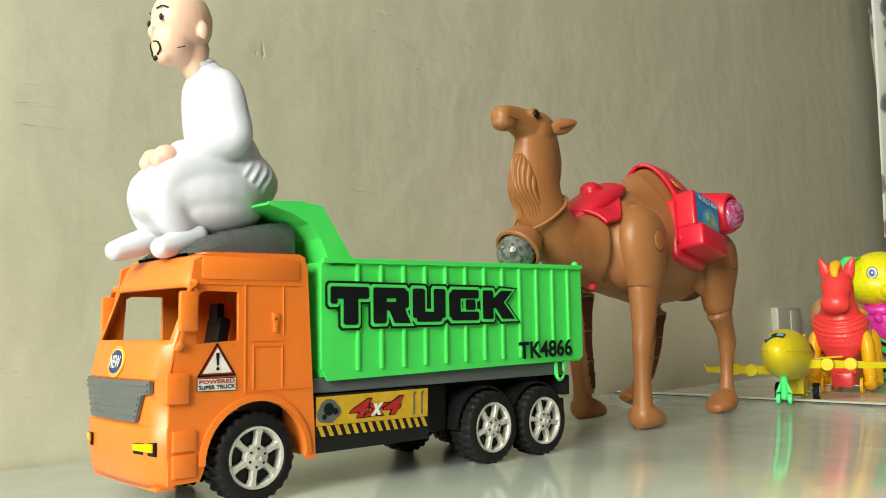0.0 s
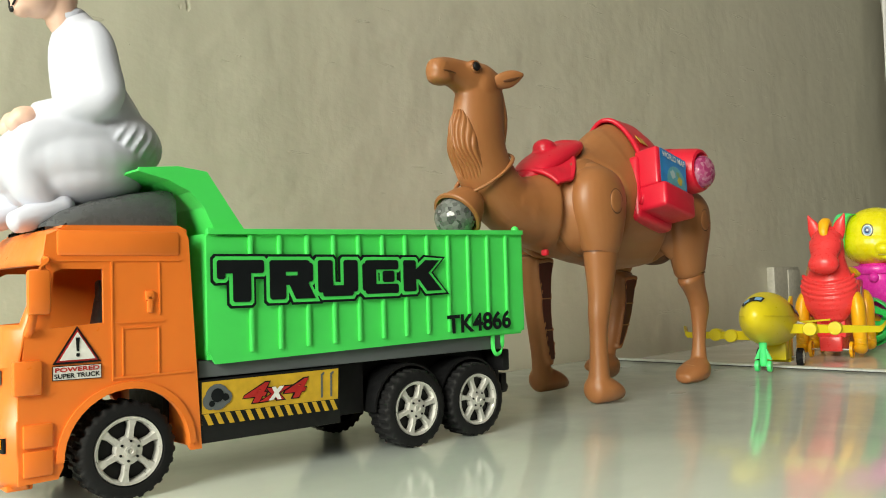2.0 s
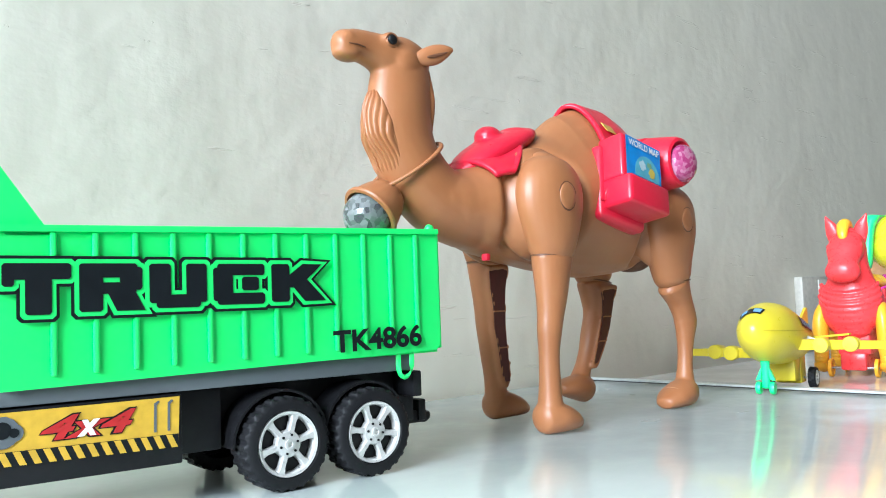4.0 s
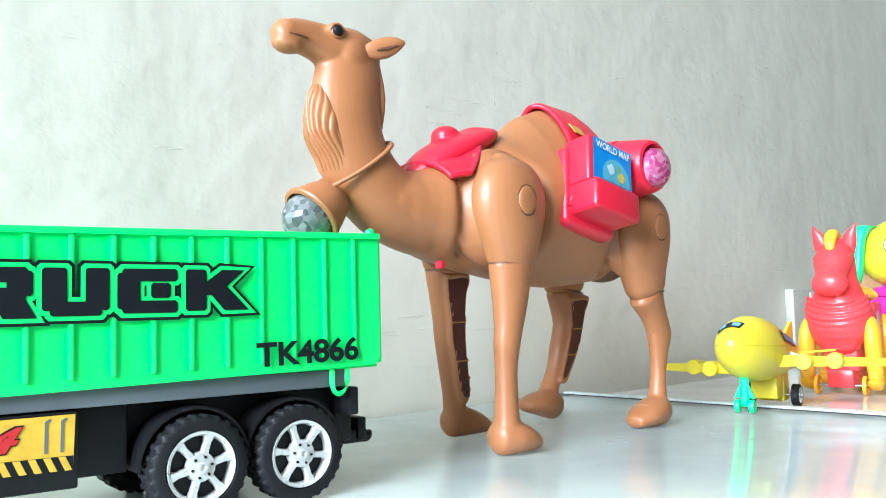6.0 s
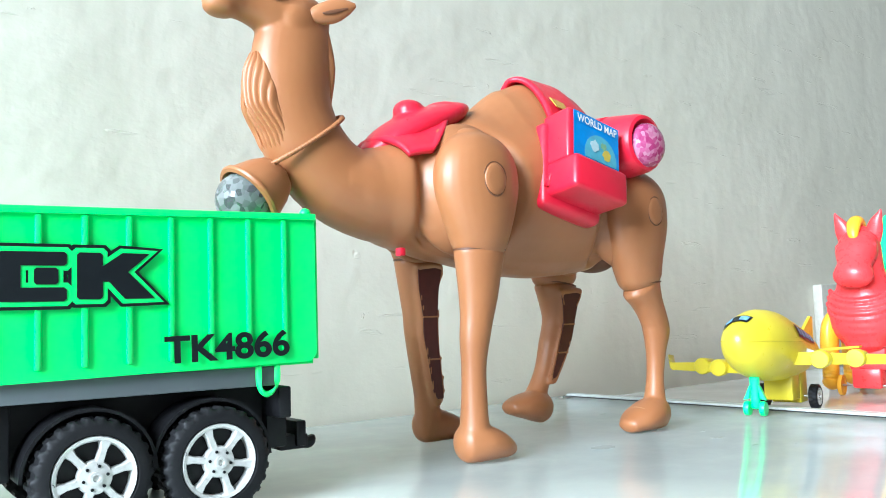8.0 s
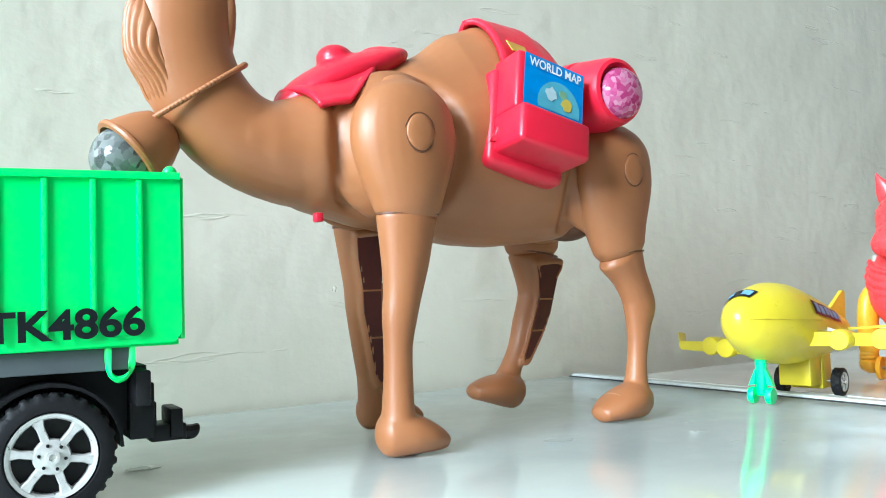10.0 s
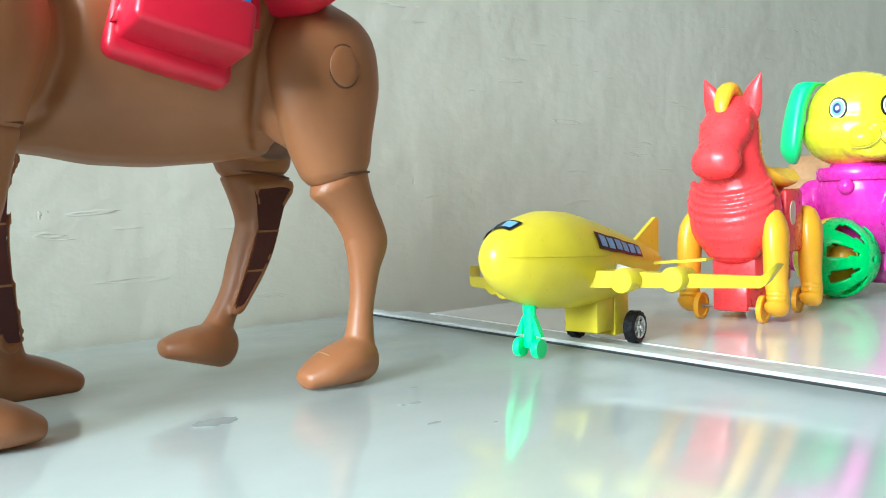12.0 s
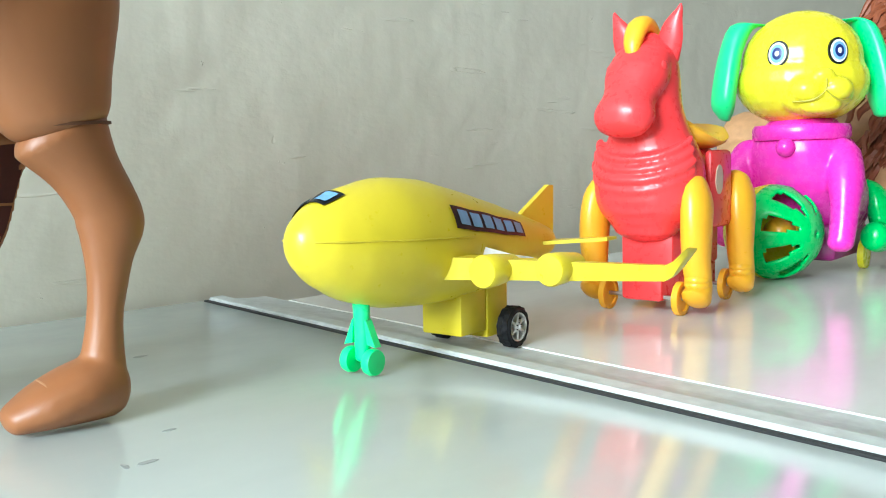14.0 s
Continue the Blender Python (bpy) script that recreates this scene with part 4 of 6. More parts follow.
BODY = [(0.630, 0.178, 0.0200, 0.0250), (0.650, 0.1735, 0.0265, 0.0300), (0.680, 0.1745, 0.0375, 0.0400), (0.710, 0.1770, 0.0470, 0.0450), (0.745, 0.1810, 0.0565, 0.0480), (0.775, 0.1885, 0.0690, 0.0485), (0.800, 0.1925, 0.0740, 0.0485), (0.830, 0.1925, 0.0720, 0.0480), (0.860, 0.1865, 0.0625, 0.0460), (0.890, 0.1795, 0.0440, 0.0410), (0.908, 0.1780, 0.0290, 0.0300), (0.917, 0.1780, 0.0130, 0.0150)]


def body_at(x, a, grow=0.0):
    """A point of the camel's trunk: a in degrees, 90 on top, -180 on the near side."""
    zc, hz, hy = lerp(BODY, x)
    c, s = math.cos(radians(a)), math.sin(radians(a))
    # the hump is narrower than the belly
    pinch = 1 - 0.42 * max(0.0, s) ** 1.6 * max(0.0, min(1.0, (hz - 0.045) / 0.02))
    return V(x, CY + (hy + grow) * c * pinch, zc + (hz + grow) * s)


trunk = bmesh.new()
xs = [0.630 + (0.917 - 0.630) * i / 40 for i in range(41)]
ringed(trunk, [[body_at(x, 360 * k / 36) for k in range(36)] for x in xs])
tube(trunk, [(0.690, CY, 0.1720, 0.0390, 0.0340), (0.660, CY, 0.1710, 0.0300, 0.0285), (0.632, CY, 0.1800, 0.0245, 0.0265), (0.613, CY, 0.1990, 0.0215, 0.0265), (0.604, CY, 0.2200, 0.0195, 0.0265), (0.6035, CY, 0.2420, 0.0180, 0.0265), (0.6060, CY, 0.2620, 0.0165, 0.0255), (0.6085, CY, 0.2740, 0.0150, 0.0225)], 28)
tube(trunk, [(0.622, CY, 0.2770, 0.0120, 0.0140), (0.608, CY, 0.2770, 0.0150, 0.0180), (0.592, CY, 0.2785, 0.0138, 0.0158), (0.576, CY, 0.2815, 0.0108, 0.0125), (0.563, CY, 0.2820, 0.0098, 0.0112), (0.553, CY, 0.2790, 0.0092, 0.0098)], 24)
blob(trunk, (0.5585, CY, 0.2755), (0.0115, 0.0098, 0.0062))
blob(trunk, (0.5575, CY, 0.2850), (0.0100, 0.0094, 0.0066))
for s in (-1, 1):
    blob(trunk, (0.5885, CY + s * 0.0105, 0.2875), (0.0075, 0.0042, 0.0055))
    blob(trunk, (0.603, CY + s * 0.0125, 0.2740), (0.0110, 0.0045, 0.0100))
    # shoulder pads behind the leg discs, with a raised rim
    for cx, cz, rx, rz in ((0.718, 0.1755, 0.0450, 0.0450), (0.880, 0.1610, 0.036, 0.038)):
        blob(trunk, (cx, CY + s * 0.0330, cz), (rx, 0.0150, rz))
trunk = fused(trunk, 0.0014, 6)
# each leg sits in a scooped channel
for v in trunk.verts:
    off = v.co.y - CY
    if abs(off) < 0.012:
        continue
    grip = min(1.0, (abs(off) - 0.012) / 0.012)
    for cx, cz, rx, rz, deep in ((0.7155, 0.1745, 0.0345, 0.0420, 0.0090), (0.8810, 0.1600, 0.0325, 0.0430, 0.0080)):
        d = math.hypot((v.co.x - cx) / rx, (v.co.z - cz) / rz)
        scoop = deep * math.exp(-((d - 1.08) / 0.17) ** 2) * max(0.0, min(1.0, (0.236 - v.co.z) / 0.03))
        v.co.y -= math.copysign(scoop * grip, off)
part("trunk", trunk, CAMEL, camel)
# mouth line, nostril and eyes
bm = bmesh.new()
for s in (-1, 1):
    wire(bm, [(0.5500, CY + s * 0.0062, 0.2795), (0.5540, CY + s * 0.0088, 0.2796), (0.5600, CY + s * 0.0100, 0.2795), (0.5665, CY + s * 0.0104, 0.2785)], 0.0005, 6)
part("mouth", bm, CAMEL_DARK, camel)
for s in (-1, 1):
    bm = bmesh.new()
    blob(bm, (0.5880, CY + s * 0.0138, 0.2868), (0.0040, 0.0022, 0.0036), seg=16)
    part("eye", bm, BLACK, camel, "glossy black eye")
    bm = bmesh.new()
    wire(bm, [(0.5880 + 0.0050 * math.cos(a), CY + s * 0.0132, 0.2868 + 0.0044 * math.sin(a)) for a in (2 * math.pi * k / 14 for k in range(15))], 0.0009, 6)
    part("eyelid", bm, CAMEL, camel)
    bm = bmesh.new()
    tube(bm, [(0.6110, CY + s * 0.0125, 0.2770, 0.0045, 0.0038), (0.6165, CY + s * 0.0155, 0.2785, 0.0066, 0.0042), (0.6235, CY + s * 0.0190, 0.2808, 0.0072, 0.0036), (0.6305, CY + s * 0.0220, 0.2835, 0.0050, 0.0026), (0.6355, CY + s * 0.0240, 0.2852, 0.0016, 0.0010)], 18, side=(-0.25, 0, 0.97))
    part("ear", bm, CAMEL, camel)
    bm = bmesh.new()
    tube(bm, [(0.6150, CY + s * 0.0200, 0.2775, 0.0006, 0.0005), (0.6215, CY + s * 0.0222, 0.2790, 0.0014, 0.0005), (0.6300, CY + s * 0.0244, 0.2822, 0.0006, 0.0005)], 10, side=(-0.25, 0, 0.97))
    part("ear_inside", bm, CAMEL_DARK, camel)
# beard: a leaf of wavy grooves down the throat
NECK = [(0.1740, 0.6300, 0.0240, 0.0285), (0.1880, 0.6190, 0.0225, 0.0265), (0.1990, 0.6130, 0.0215, 0.0265), (0.2200, 0.6040, 0.0195, 0.0265), (0.2420, 0.6035, 0.0180, 0.0265), (0.2620, 0.6060, 0.0165, 0.0255)]
rows = []
for i in range(61):
    f = i / 60
    cx, ry, rx = lerp(NECK, 0.2520 - f * 0.0720)
    leaf = math.sin(math.pi * (0.05 + 0.91 * f)) ** 0.6 * (1.02 - 0.16 * f)
    row = []
    for j in range(129):
        u = j / 64 - 1
        edge = max(0.0, 1 - u * u)
        wave = abs(math.sin(15.0 * u * (0.75 + 0.25 * leaf) + 2.6 * math.sin(6.5 * f + 2.0 * u) * (1 if u > 0 else -1) + 0.8 * f)) ** 0.8
        grow = -0.0022 + 0.0068 * edge ** 0.35 * min(1.0, leaf) + 0.0020 * wave * edge ** 0.4
        a = radians(52 * leaf * u)
        row.append(V(cx - (rx + grow) * math.cos(a) + 0.001 * f, CY + (ry + grow) * math.sin(a), 0.2520 - f * 0.0720))
    rows.append(row)
bm = bmesh.new()
ringed(bm, rows, cap=False, closed=False)
part("beard", bm, CAMEL, camel, "moulded wavy beard down the throat")
# mane at the back of the neck
bm = bmesh.new()
for k in range(5):
    off = (k - 2) / 2
    tube(bm, [(0.6270 - abs(off) * 0.004, CY + off * 0.009, 0.2700, 0.0020, 0.0026), (0.6300 - abs(off) * 0.004, CY + off * 0.010, 0.2480, 0.0026, 0.0030), (0.6285 - abs(off) * 0.004, CY + off * 0.009, 0.2260, 0.0016, 0.0020)], 10)
part("mane", bm, CAMEL, camel)
# rope round the neck
bm = bmesh.new()
k = 84
c0 = V(0.6090, CY, 0.2010)
for i in range(k):
    a = 2 * math.pi * i / k
    p = c0 + V(0.0272 * math.cos(a), 0.0225 * math.sin(a), 0.0185 * math.cos(a))
    mm = Matrix.Rotation(a, 4, "Z") @ Matrix.Rotation(radians(35), 4, "X")
    blob(bm, p, (0.0019, 0.0021, 0.0015), mm.to_3x3(), 8)
part("neck_rope", bm, CAMEL, camel, "moulded twisted rope around the neck")
# lamp bell under the neck
axis = (V(0.5655, CY, 0.1580) - V(0.5920, CY, 0.1800)).normalized()
bell = Matrix.Translation((0.5920, CY, 0.1800)) @ axis.to_track_quat("Z", "Y").to_matrix().to_4x4()
bm = bmesh.new()
lathe(bm, [(0.0, -0.003), (0.0080, -0.0025), (0.0130, 0.0010), (0.0165, 0.0080), (0.0190, 0.0160), (0.0202, 0.0210), (0.0216, 0.0218), (0.0219, 0.0232), (0.0212, 0.0245), (0.0190, 0.0250), (0.0170, 0.0200), (0.0, 0.0190)], bell, 40)
part("lamp_bell", bm, CAMEL, camel, "tan bell-shaped lamp holder")
bm = bmesh.new()
q = bmesh.ops.create_icosphere(bm, subdivisions=4, radius=0.0172)
for v in q["verts"]:
    v.co = bell @ (v.co + V(0, 0, 0.0262))
part("lamp_lens", bm, CLEAR, camel, "faceted clear plastic lens", smooth=False)
bm = bmesh.new()
lathe(bm, [(0.0, 0.0205), (0.0160, 0.0210), (0.0130, 0.0230), (0.0060, 0.0245), (0.0045, 0.0330), (0.0, 0.0350)], bell, 20)
part("reflector", bm, GREY, camel)
# saddle cloth over the hump
def draped(name, edge_front, edge_back, a0, a1, grow, mat, label, k=34, n=14):
    rows = []
    for i in range(n + 1):
        row = []
        for j in range(k + 1):
            f = j / k
            a = a0 + (a1 - a0) * f
            x = edge_front(f) + (edge_back(f) - edge_front(f)) * i / n
            lip = 0.0012 if i in (0, 1, n - 1, n) or j in (0, 1, k - 1, k) else 0.0
            row.append(body_at(x, a, grow + lip))
        rows.append(row)
    b = bmesh.new()
    ringed(b, rows, cap=False, closed=False)
    ob = part(name, b, mat, camel, label)
    s = ob.modifiers.new("thick", "SOLIDIFY")
    s.thickness, s.offset = 0.0036, 0
    return ob


bow = lambda f: abs(2 * f - 1)
draped("saddle_cloth", lambda f: 0.7900 - 0.0205 * bow(f) ** 1.3 + 0.012 * math.sin(math.pi * bow(f)), lambda f: 0.8480 - 0.0090 * bow(f), 187, -7, 0.0030, RED, "red plastic saddle cloth")
draped("front_saddle", lambda f: 0.6590 + 0.008 * bow(f), lambda f: 0.7300 - 0.046 * bow(f) ** 1.1, 148, 32, 0.0024, RED, "red front saddle piece")
bm = bmesh.new()
tube(bm, [(0.6600, CY, 0.1995, 0.0100, 0.0060), (0.6720, CY, 0.2070, 0.0200, 0.0100), (0.6900, CY, 0.2165, 0.0235, 0.0120), (0.7100, CY, 0.2255, 0.0230, 0.0110), (0.7280, CY, 0.2335, 0.0190, 0.0085), (0.7380, CY, 0.2380, 0.0120, 0.0050)], 24)
blob(bm, (0.6940, CY, 0.2310), (0.0115, 0.0110, 0.0085))
blob(bm, (0.7240, CY, 0.2365), (0.0130, 0.0150, 0.0050))
bm = fused(bm, 0.0014, 5)
part("saddle_pommel", bm, RED, camel)
# side bags with the map label
for s in (-1, 1):
    bm = bmesh.new()
    tilt = Matrix.Translation((0.8030, CY + s * 0.0555, 0.1965)) @ Matrix.Rotation(radians(s * 9), 4, "X") @ Matrix.Rotation(radians(13), 4, "Y")
    box(bm, -0.0260, 0.0260, *sorted((s * -0.0120, s * 0.0130)), -0.0070, 0.0320, 0.0028, 3, tilt)
    box(bm, -0.0265, 0.0265, *sorted((s * -0.0120, s * 0.0205)), -0.0300, -0.0055, 0.0035, 3, tilt)
    part("saddle_bag", bm, RED, camel, "glossy red saddle bag")
    bm = bmesh.new()
    box(bm, -0.0300, 0.0290, *sorted((s * -0.0220, s * -0.0060)), -0.0370, 0.0270, 0.0050, 3, tilt)
    part("bag_flap", bm, RED, camel)
    if s < 0:
        face = tilt @ Matrix.Translation((-0.0215, -0.01315, -0.0040)) @ SIDE
        card = part("map_label", patch([(0, 0), (0.0465, 0), (0.0465, 0.0345), (0, 0.0345)], face, 0.0003), STICK_B, camel, "blue map label with a globe", smooth=False)
        part("label_band", patch([(0, 0.0265), (0.0465, 0.0265), (0.0465, 0.0345), (0, 0.0345)], face, 0.0006), STICK_B, card, smooth=False)
        lettering("label_text", "WORLD MAP", face @ Matrix.Translation((0.0030, 0.0268, 0.0008)), 0.0410, 0.0060, STICK_W, card, 0.02)
        part("globe_print", patch([p for p in circle(0.0270, 0.0060, 0.0165, 28) if p[1] > 0.0008] + [], face, 0.0007), plain("globe_teal_print", (0.10, 0.36, 0.46), 0.3), card, smooth=False)
        random.seed(3)
        for cx, cy, r0, mat in ((0.0210, 0.0130, 0.0050, plain("cloud_print", (0.42, 0.55, 0.58), 0.3)), (0.0330, 0.0085, 0.0048, plain("land_print", (0.55, 0.42, 0.06), 0.3)), (0.0300, 0.0150, 0.0032, plain("land_green_print", (0.18, 0.34, 0.20), 0.3))):
            pts = [(cx + r0 * random.uniform(0.6, 1.1) * math.cos(2 * math.pi * i / 12), cy + r0 * random.uniform(0.6, 1.1) * math.sin(2 * math.pi * i / 12)) for i in range(12)]
            part("land_print", patch(pts, face, 0.0009 + r0 * 0.03), mat, card, smooth=False)
# yellow star sticker on the cloth
bm = bmesh.new()
m = Matrix.Translation((0.8090, CY - 0.0325, 0.2445)) @ Matrix.Rotation(radians(52), 4, "X") @ Matrix.Rotation(radians(10), 4, "Y")
box(bm, -0.0085, 0.0085, -0.0050, 0.0050, 0, 0.0006, m=m)
part("star_sticker", bm, STICK_Y, camel, smooth=False)
# bed roll with lamp lenses
bm = bmesh.new()
lay = Matrix.Translation((0.8625, CY - 0.070, 0.2160)) @ Matrix.Rotation(radians(-90), 4, "X")
lathe(bm, [(0.0150, 0.005), (0.0180, 0.001), (0.0206, 0.002), (0.0222, 0.006), (0.0250, 0.030), (0.0240, 0.031), (0.0240, 0.033), (0.0256, 0.034), (0.0275, 0.070), (0.0256, 0.106), (0.0240, 0.107), (0.0240, 0.109), (0.0250, 0.110), (0.0222, 0.134), (0.0180, 0.139), (0.0150, 0.135)], lay, 36)
part("bed_roll", bm, RED, camel, "red rolled blanket with lamps in its ends")
for d, y in ((-1, CY - 0.0690), (1, CY + 0.0690)):
    bm = bmesh.new()
    q = bmesh.ops.create_icosphere(bm, subdivisions=4, radius=0.0165)
    for v in q["verts"]:
        v.co = V(0.8630 + v.co.x, y + v.co.y * 0.62, 0.2140 + v.co.z)
    part("roll_lens", bm, PINK_GLASS, camel, "clear plastic lens with pink reflections in its colour", smooth=False)
    bm = bmesh.new()
    lathe(bm, [(0.0, 0.0), (0.0150, 0.0), (0.0150, 0.0015), (0.0, 0.0015)], Matrix.Translation((0.8630, y - d * 0.0030, 0.2140)) @ Matrix.Rotation(radians(d * -90), 4, "X"), 24)
    part("roll_reflector", bm, plain("pink_foil", (0.72, 0.10, 0.32), 0.25, 0.4), camel)
part("roll_rest", boxed(0.850, 0.880, CY - 0.020, CY + 0.020, 0.188, 0.212, 0.004), RED, camel)


def hoof(bm, x, y, lead, length, z=0.0, tilt=0.0):
    """A padded camel foot; lead: -1 with the toe towards -x, 1 towards +x."""
    m = Matrix.Translation((x, y, z)) @ Matrix.Rotation(radians(tilt), 4, "Y")
    L = length
    pts = [m @ V(-lead * L * 0.34, 0, 0.0130), m @ V(-lead * L * 0.10, 0, 0.0125), m @ V(lead * L * 0.22, 0, 0.0095), m @ V(lead * L * 0.46, 0, 0.0062)]
    rad = ((0.0120, 0.0125), (0.0155, 0.0122), (0.0150, 0.0092), (0.0095, 0.0058))
    tube(bm, [(*p, *r) for p, r in zip(pts, rad)], 20)


def camel_leg(upper, disc, seam, lower, foot, y, thick, inner=None):
    """One leg: a rounded thigh with a pivot disc, a seam, a lower leg and its foot; inner: an open hollow side."""
    bm = bmesh.new()
    tube(bm, [(x, y + dy, z, thick * q, r) for x, z, r, q, dy in upper], 28)
    thigh = part("upper_leg", fused(bm, 0.0015, 3), CAMEL, camel)
    x, z = disc
    d = -1 if y < CY else 1
    prof = sorted((q[1], q[0], q[2], thick * q[3], y + q[4]) for q in upper)

    def skin_at(px, pz, out):
        cx, r, w, cy = lerp(prof, pz)
        return V(px, cy + d * (w * math.sqrt(max(0.02, 1 - ((px - cx) / r) ** 2)) + out), pz)

    bm = bmesh.new()
    wire(bm, [skin_at(x + 0.0092 * math.cos(a), z + 0.0108 * math.sin(a), -0.0003) for a in (2 * math.pi * k / 28 for k in range(29))], 0.0007, 6)
    part("pivot_groove", bm, CAMEL_DARK, thigh)
    bm = bmesh.new()
    ringed(bm, [[skin_at(x + 0.0088 * q * math.cos(a), z + 0.0104 * q * math.sin(a), h) for a in (2 * math.pi * k / 28 for k in range(28))] for q, h in ((1.0, -0.0008), (0.97, 0.0003), (0.9, 0.0007), (0.6, 0.0008), (0.2, 0.0008))])
    part("pivot_disc", bm, CAMEL, thigh)
    bm = bmesh.new()
    lathe(bm, [(1, 0), (1, 0.0012)], Matrix.Translation((seam[0], y, seam[1])) @ Matrix.Rotation(radians(seam[3]), 4, "Y") @ Matrix.Diagonal((seam[2], thick * 0.83, 1, 1)), 32)
    part("leg_seam", bm, CAMEL_DARK, camel)
    bm = bmesh.new()
    tube(bm, [(x, y + dy, z, w, r) for x, z, r, w, dy in lower], 24)
    hoof(bm, *foot)
    if inner:
        # the rim round the open hollow
        loop = [(x - r, z) for x, z, r in inner] + [(x + r, z) for x, z, r in inner[::-1]]
        wire(bm, [(x, y - thick * 0.76, z) for x, z in loop + loop[:1]], 0.0030, 10)
    low_leg = part("lower_leg", fused(bm, 0.0014, 3), CAMEL, camel)
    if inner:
        # a solid maroon block fills the hollow, its colour darkened as the recess shade
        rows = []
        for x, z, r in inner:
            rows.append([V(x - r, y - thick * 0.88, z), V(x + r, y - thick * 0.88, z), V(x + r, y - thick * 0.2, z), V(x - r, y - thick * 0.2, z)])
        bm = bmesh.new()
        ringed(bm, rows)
        part("hollow", bm, MAROON, low_leg, "maroon hollow inner side of the leg, recess shade in its colour", smooth=False)
        for z in (inner[0][1] * 0.62 + inner[-1][1] * 0.38, inner[0][1] * 0.3 + inner[-1][1] * 0.7):
            x, r = lerp([(-b, a, c) for a, b, c in inner], -z)
            part("hollow_rib", boxed(x - r, x + r, y - thick * 0.93, y - thick * 0.4, z - 0.0006, z + 0.0006), CAMEL, low_leg, smooth=False)


NEAR, FAR = -0.2510, -0.1670
NEAR_FRONT = -0.2575
camel_leg([(0.7140, 0.2110, 0.0100, 0.50, 0.004), (0.7142, 0.2060, 0.0205, 0.85, 0.002), (0.7145, 0.1960, 0.0290, 1.10, 0), (0.7145, 0.1830, 0.0328, 1.25, 0), (0.7145, 0.1700, 0.0322, 1.25, 0), (0.7150, 0.1560, 0.0278, 1.18, 0), (0.7155, 0.1440, 0.0228, 1.05, 0), (0.7155, 0.1365, 0.0200, 0.92, 0)], (0.7130, 0.1780), (0.7155, 0.1340, 0.0194, 0),
          [(0.7150, 0.1328, 0.0188, 0.0138, 0), (0.7140, 0.1200, 0.0164, 0.0125, 0), (0.7130, 0.1060, 0.0142, 0.0112, 0), (0.7108, 0.0900, 0.0116, 0.0096, 0), (0.7085, 0.0770, 0.0104, 0.0090, 0), (0.7070, 0.0600, 0.0084, 0.0078, 0), (0.7065, 0.0400, 0.0086, 0.0082, 0), (0.7060, 0.0250, 0.0094, 0.0095, 0), (0.7065, 0.0140, 0.0112, 0.0115, 0)], (0.7150, NEAR_FRONT + 0.001, 1, 0.042), NEAR_FRONT, 0.0165)
camel_leg([(0.8790, 0.2020, 0.0130, 0.60, 0.004), (0.8795, 0.1930, 0.0240, 0.95, -0.001), (0.8805, 0.1800, 0.0305, 1.15, -0.004), (0.8820, 0.1620, 0.0318, 1.18, -0.004), (0.8835, 0.1460, 0.0295, 1.12, -0.003), (0.8865, 0.1290, 0.0245, 1.0, -0.001), (0.8895, 0.1160, 0.0205, 0.9, 0)], (0.8825, 0.1670), (0.8900, 0.1130, 0.0192, -3),
          [(0.8905, 0.1110, 0.0190, 0.0130, 0), (0.8985, 0.0970, 0.0136, 0.0105, 0), (0.9055, 0.0830, 0.0128, 0.0092, 0), (0.9070, 0.0750, 0.0132, 0.0088, 0), (0.9055, 0.0640, 0.0098, 0.0078, 0), (0.9045, 0.0540, 0.0080, 0.0070, 0), (0.9025, 0.0400, 0.0069, 0.0068, 0), (0.9010, 0.0270, 0.0080, 0.0080, 0), (0.8995, 0.0140, 0.0100, 0.0105, 0)], (0.8870, NEAR - 0.001, -1, 0.045), NEAR, 0.0165)
camel_leg([(0.7290, 0.1900, 0.0190, 0.62, -0.004), (0.7300, 0.1760, 0.0310, 1.0, 0), (0.7315, 0.1560, 0.0240, 1.0, 0), (0.7330, 0.1380, 0.0185, 0.9, 0)], (0.7350, 0.1750), (0.7330, 0.1340, 0.0178, 0),
          [(0.7330, 0.1325, 0.0172, 0.0130, 0), (0.7325, 0.1150, 0.0135, 0.0115, 0), (0.7330, 0.0950, 0.0105, 0.0105, 0), (0.7335, 0.0820, 0.0102, 0.0100, 0), (0.7360, 0.0560, 0.0088, 0.0090, 0), (0.7395, 0.0340, 0.0088, 0.0090, 0), (0.7415, 0.0150, 0.0105, 0.0110, 0)], (0.7540, FAR + 0.002, 1, 0.046), FAR, 0.0150,
          [(0.7365, 0.1290, 0.0112), (0.7350, 0.1120, 0.0090), (0.7355, 0.0930, 0.0066), (0.7355, 0.0780, 0.0062), (0.7385, 0.0560, 0.0052), (0.7415, 0.0330, 0.0040)])
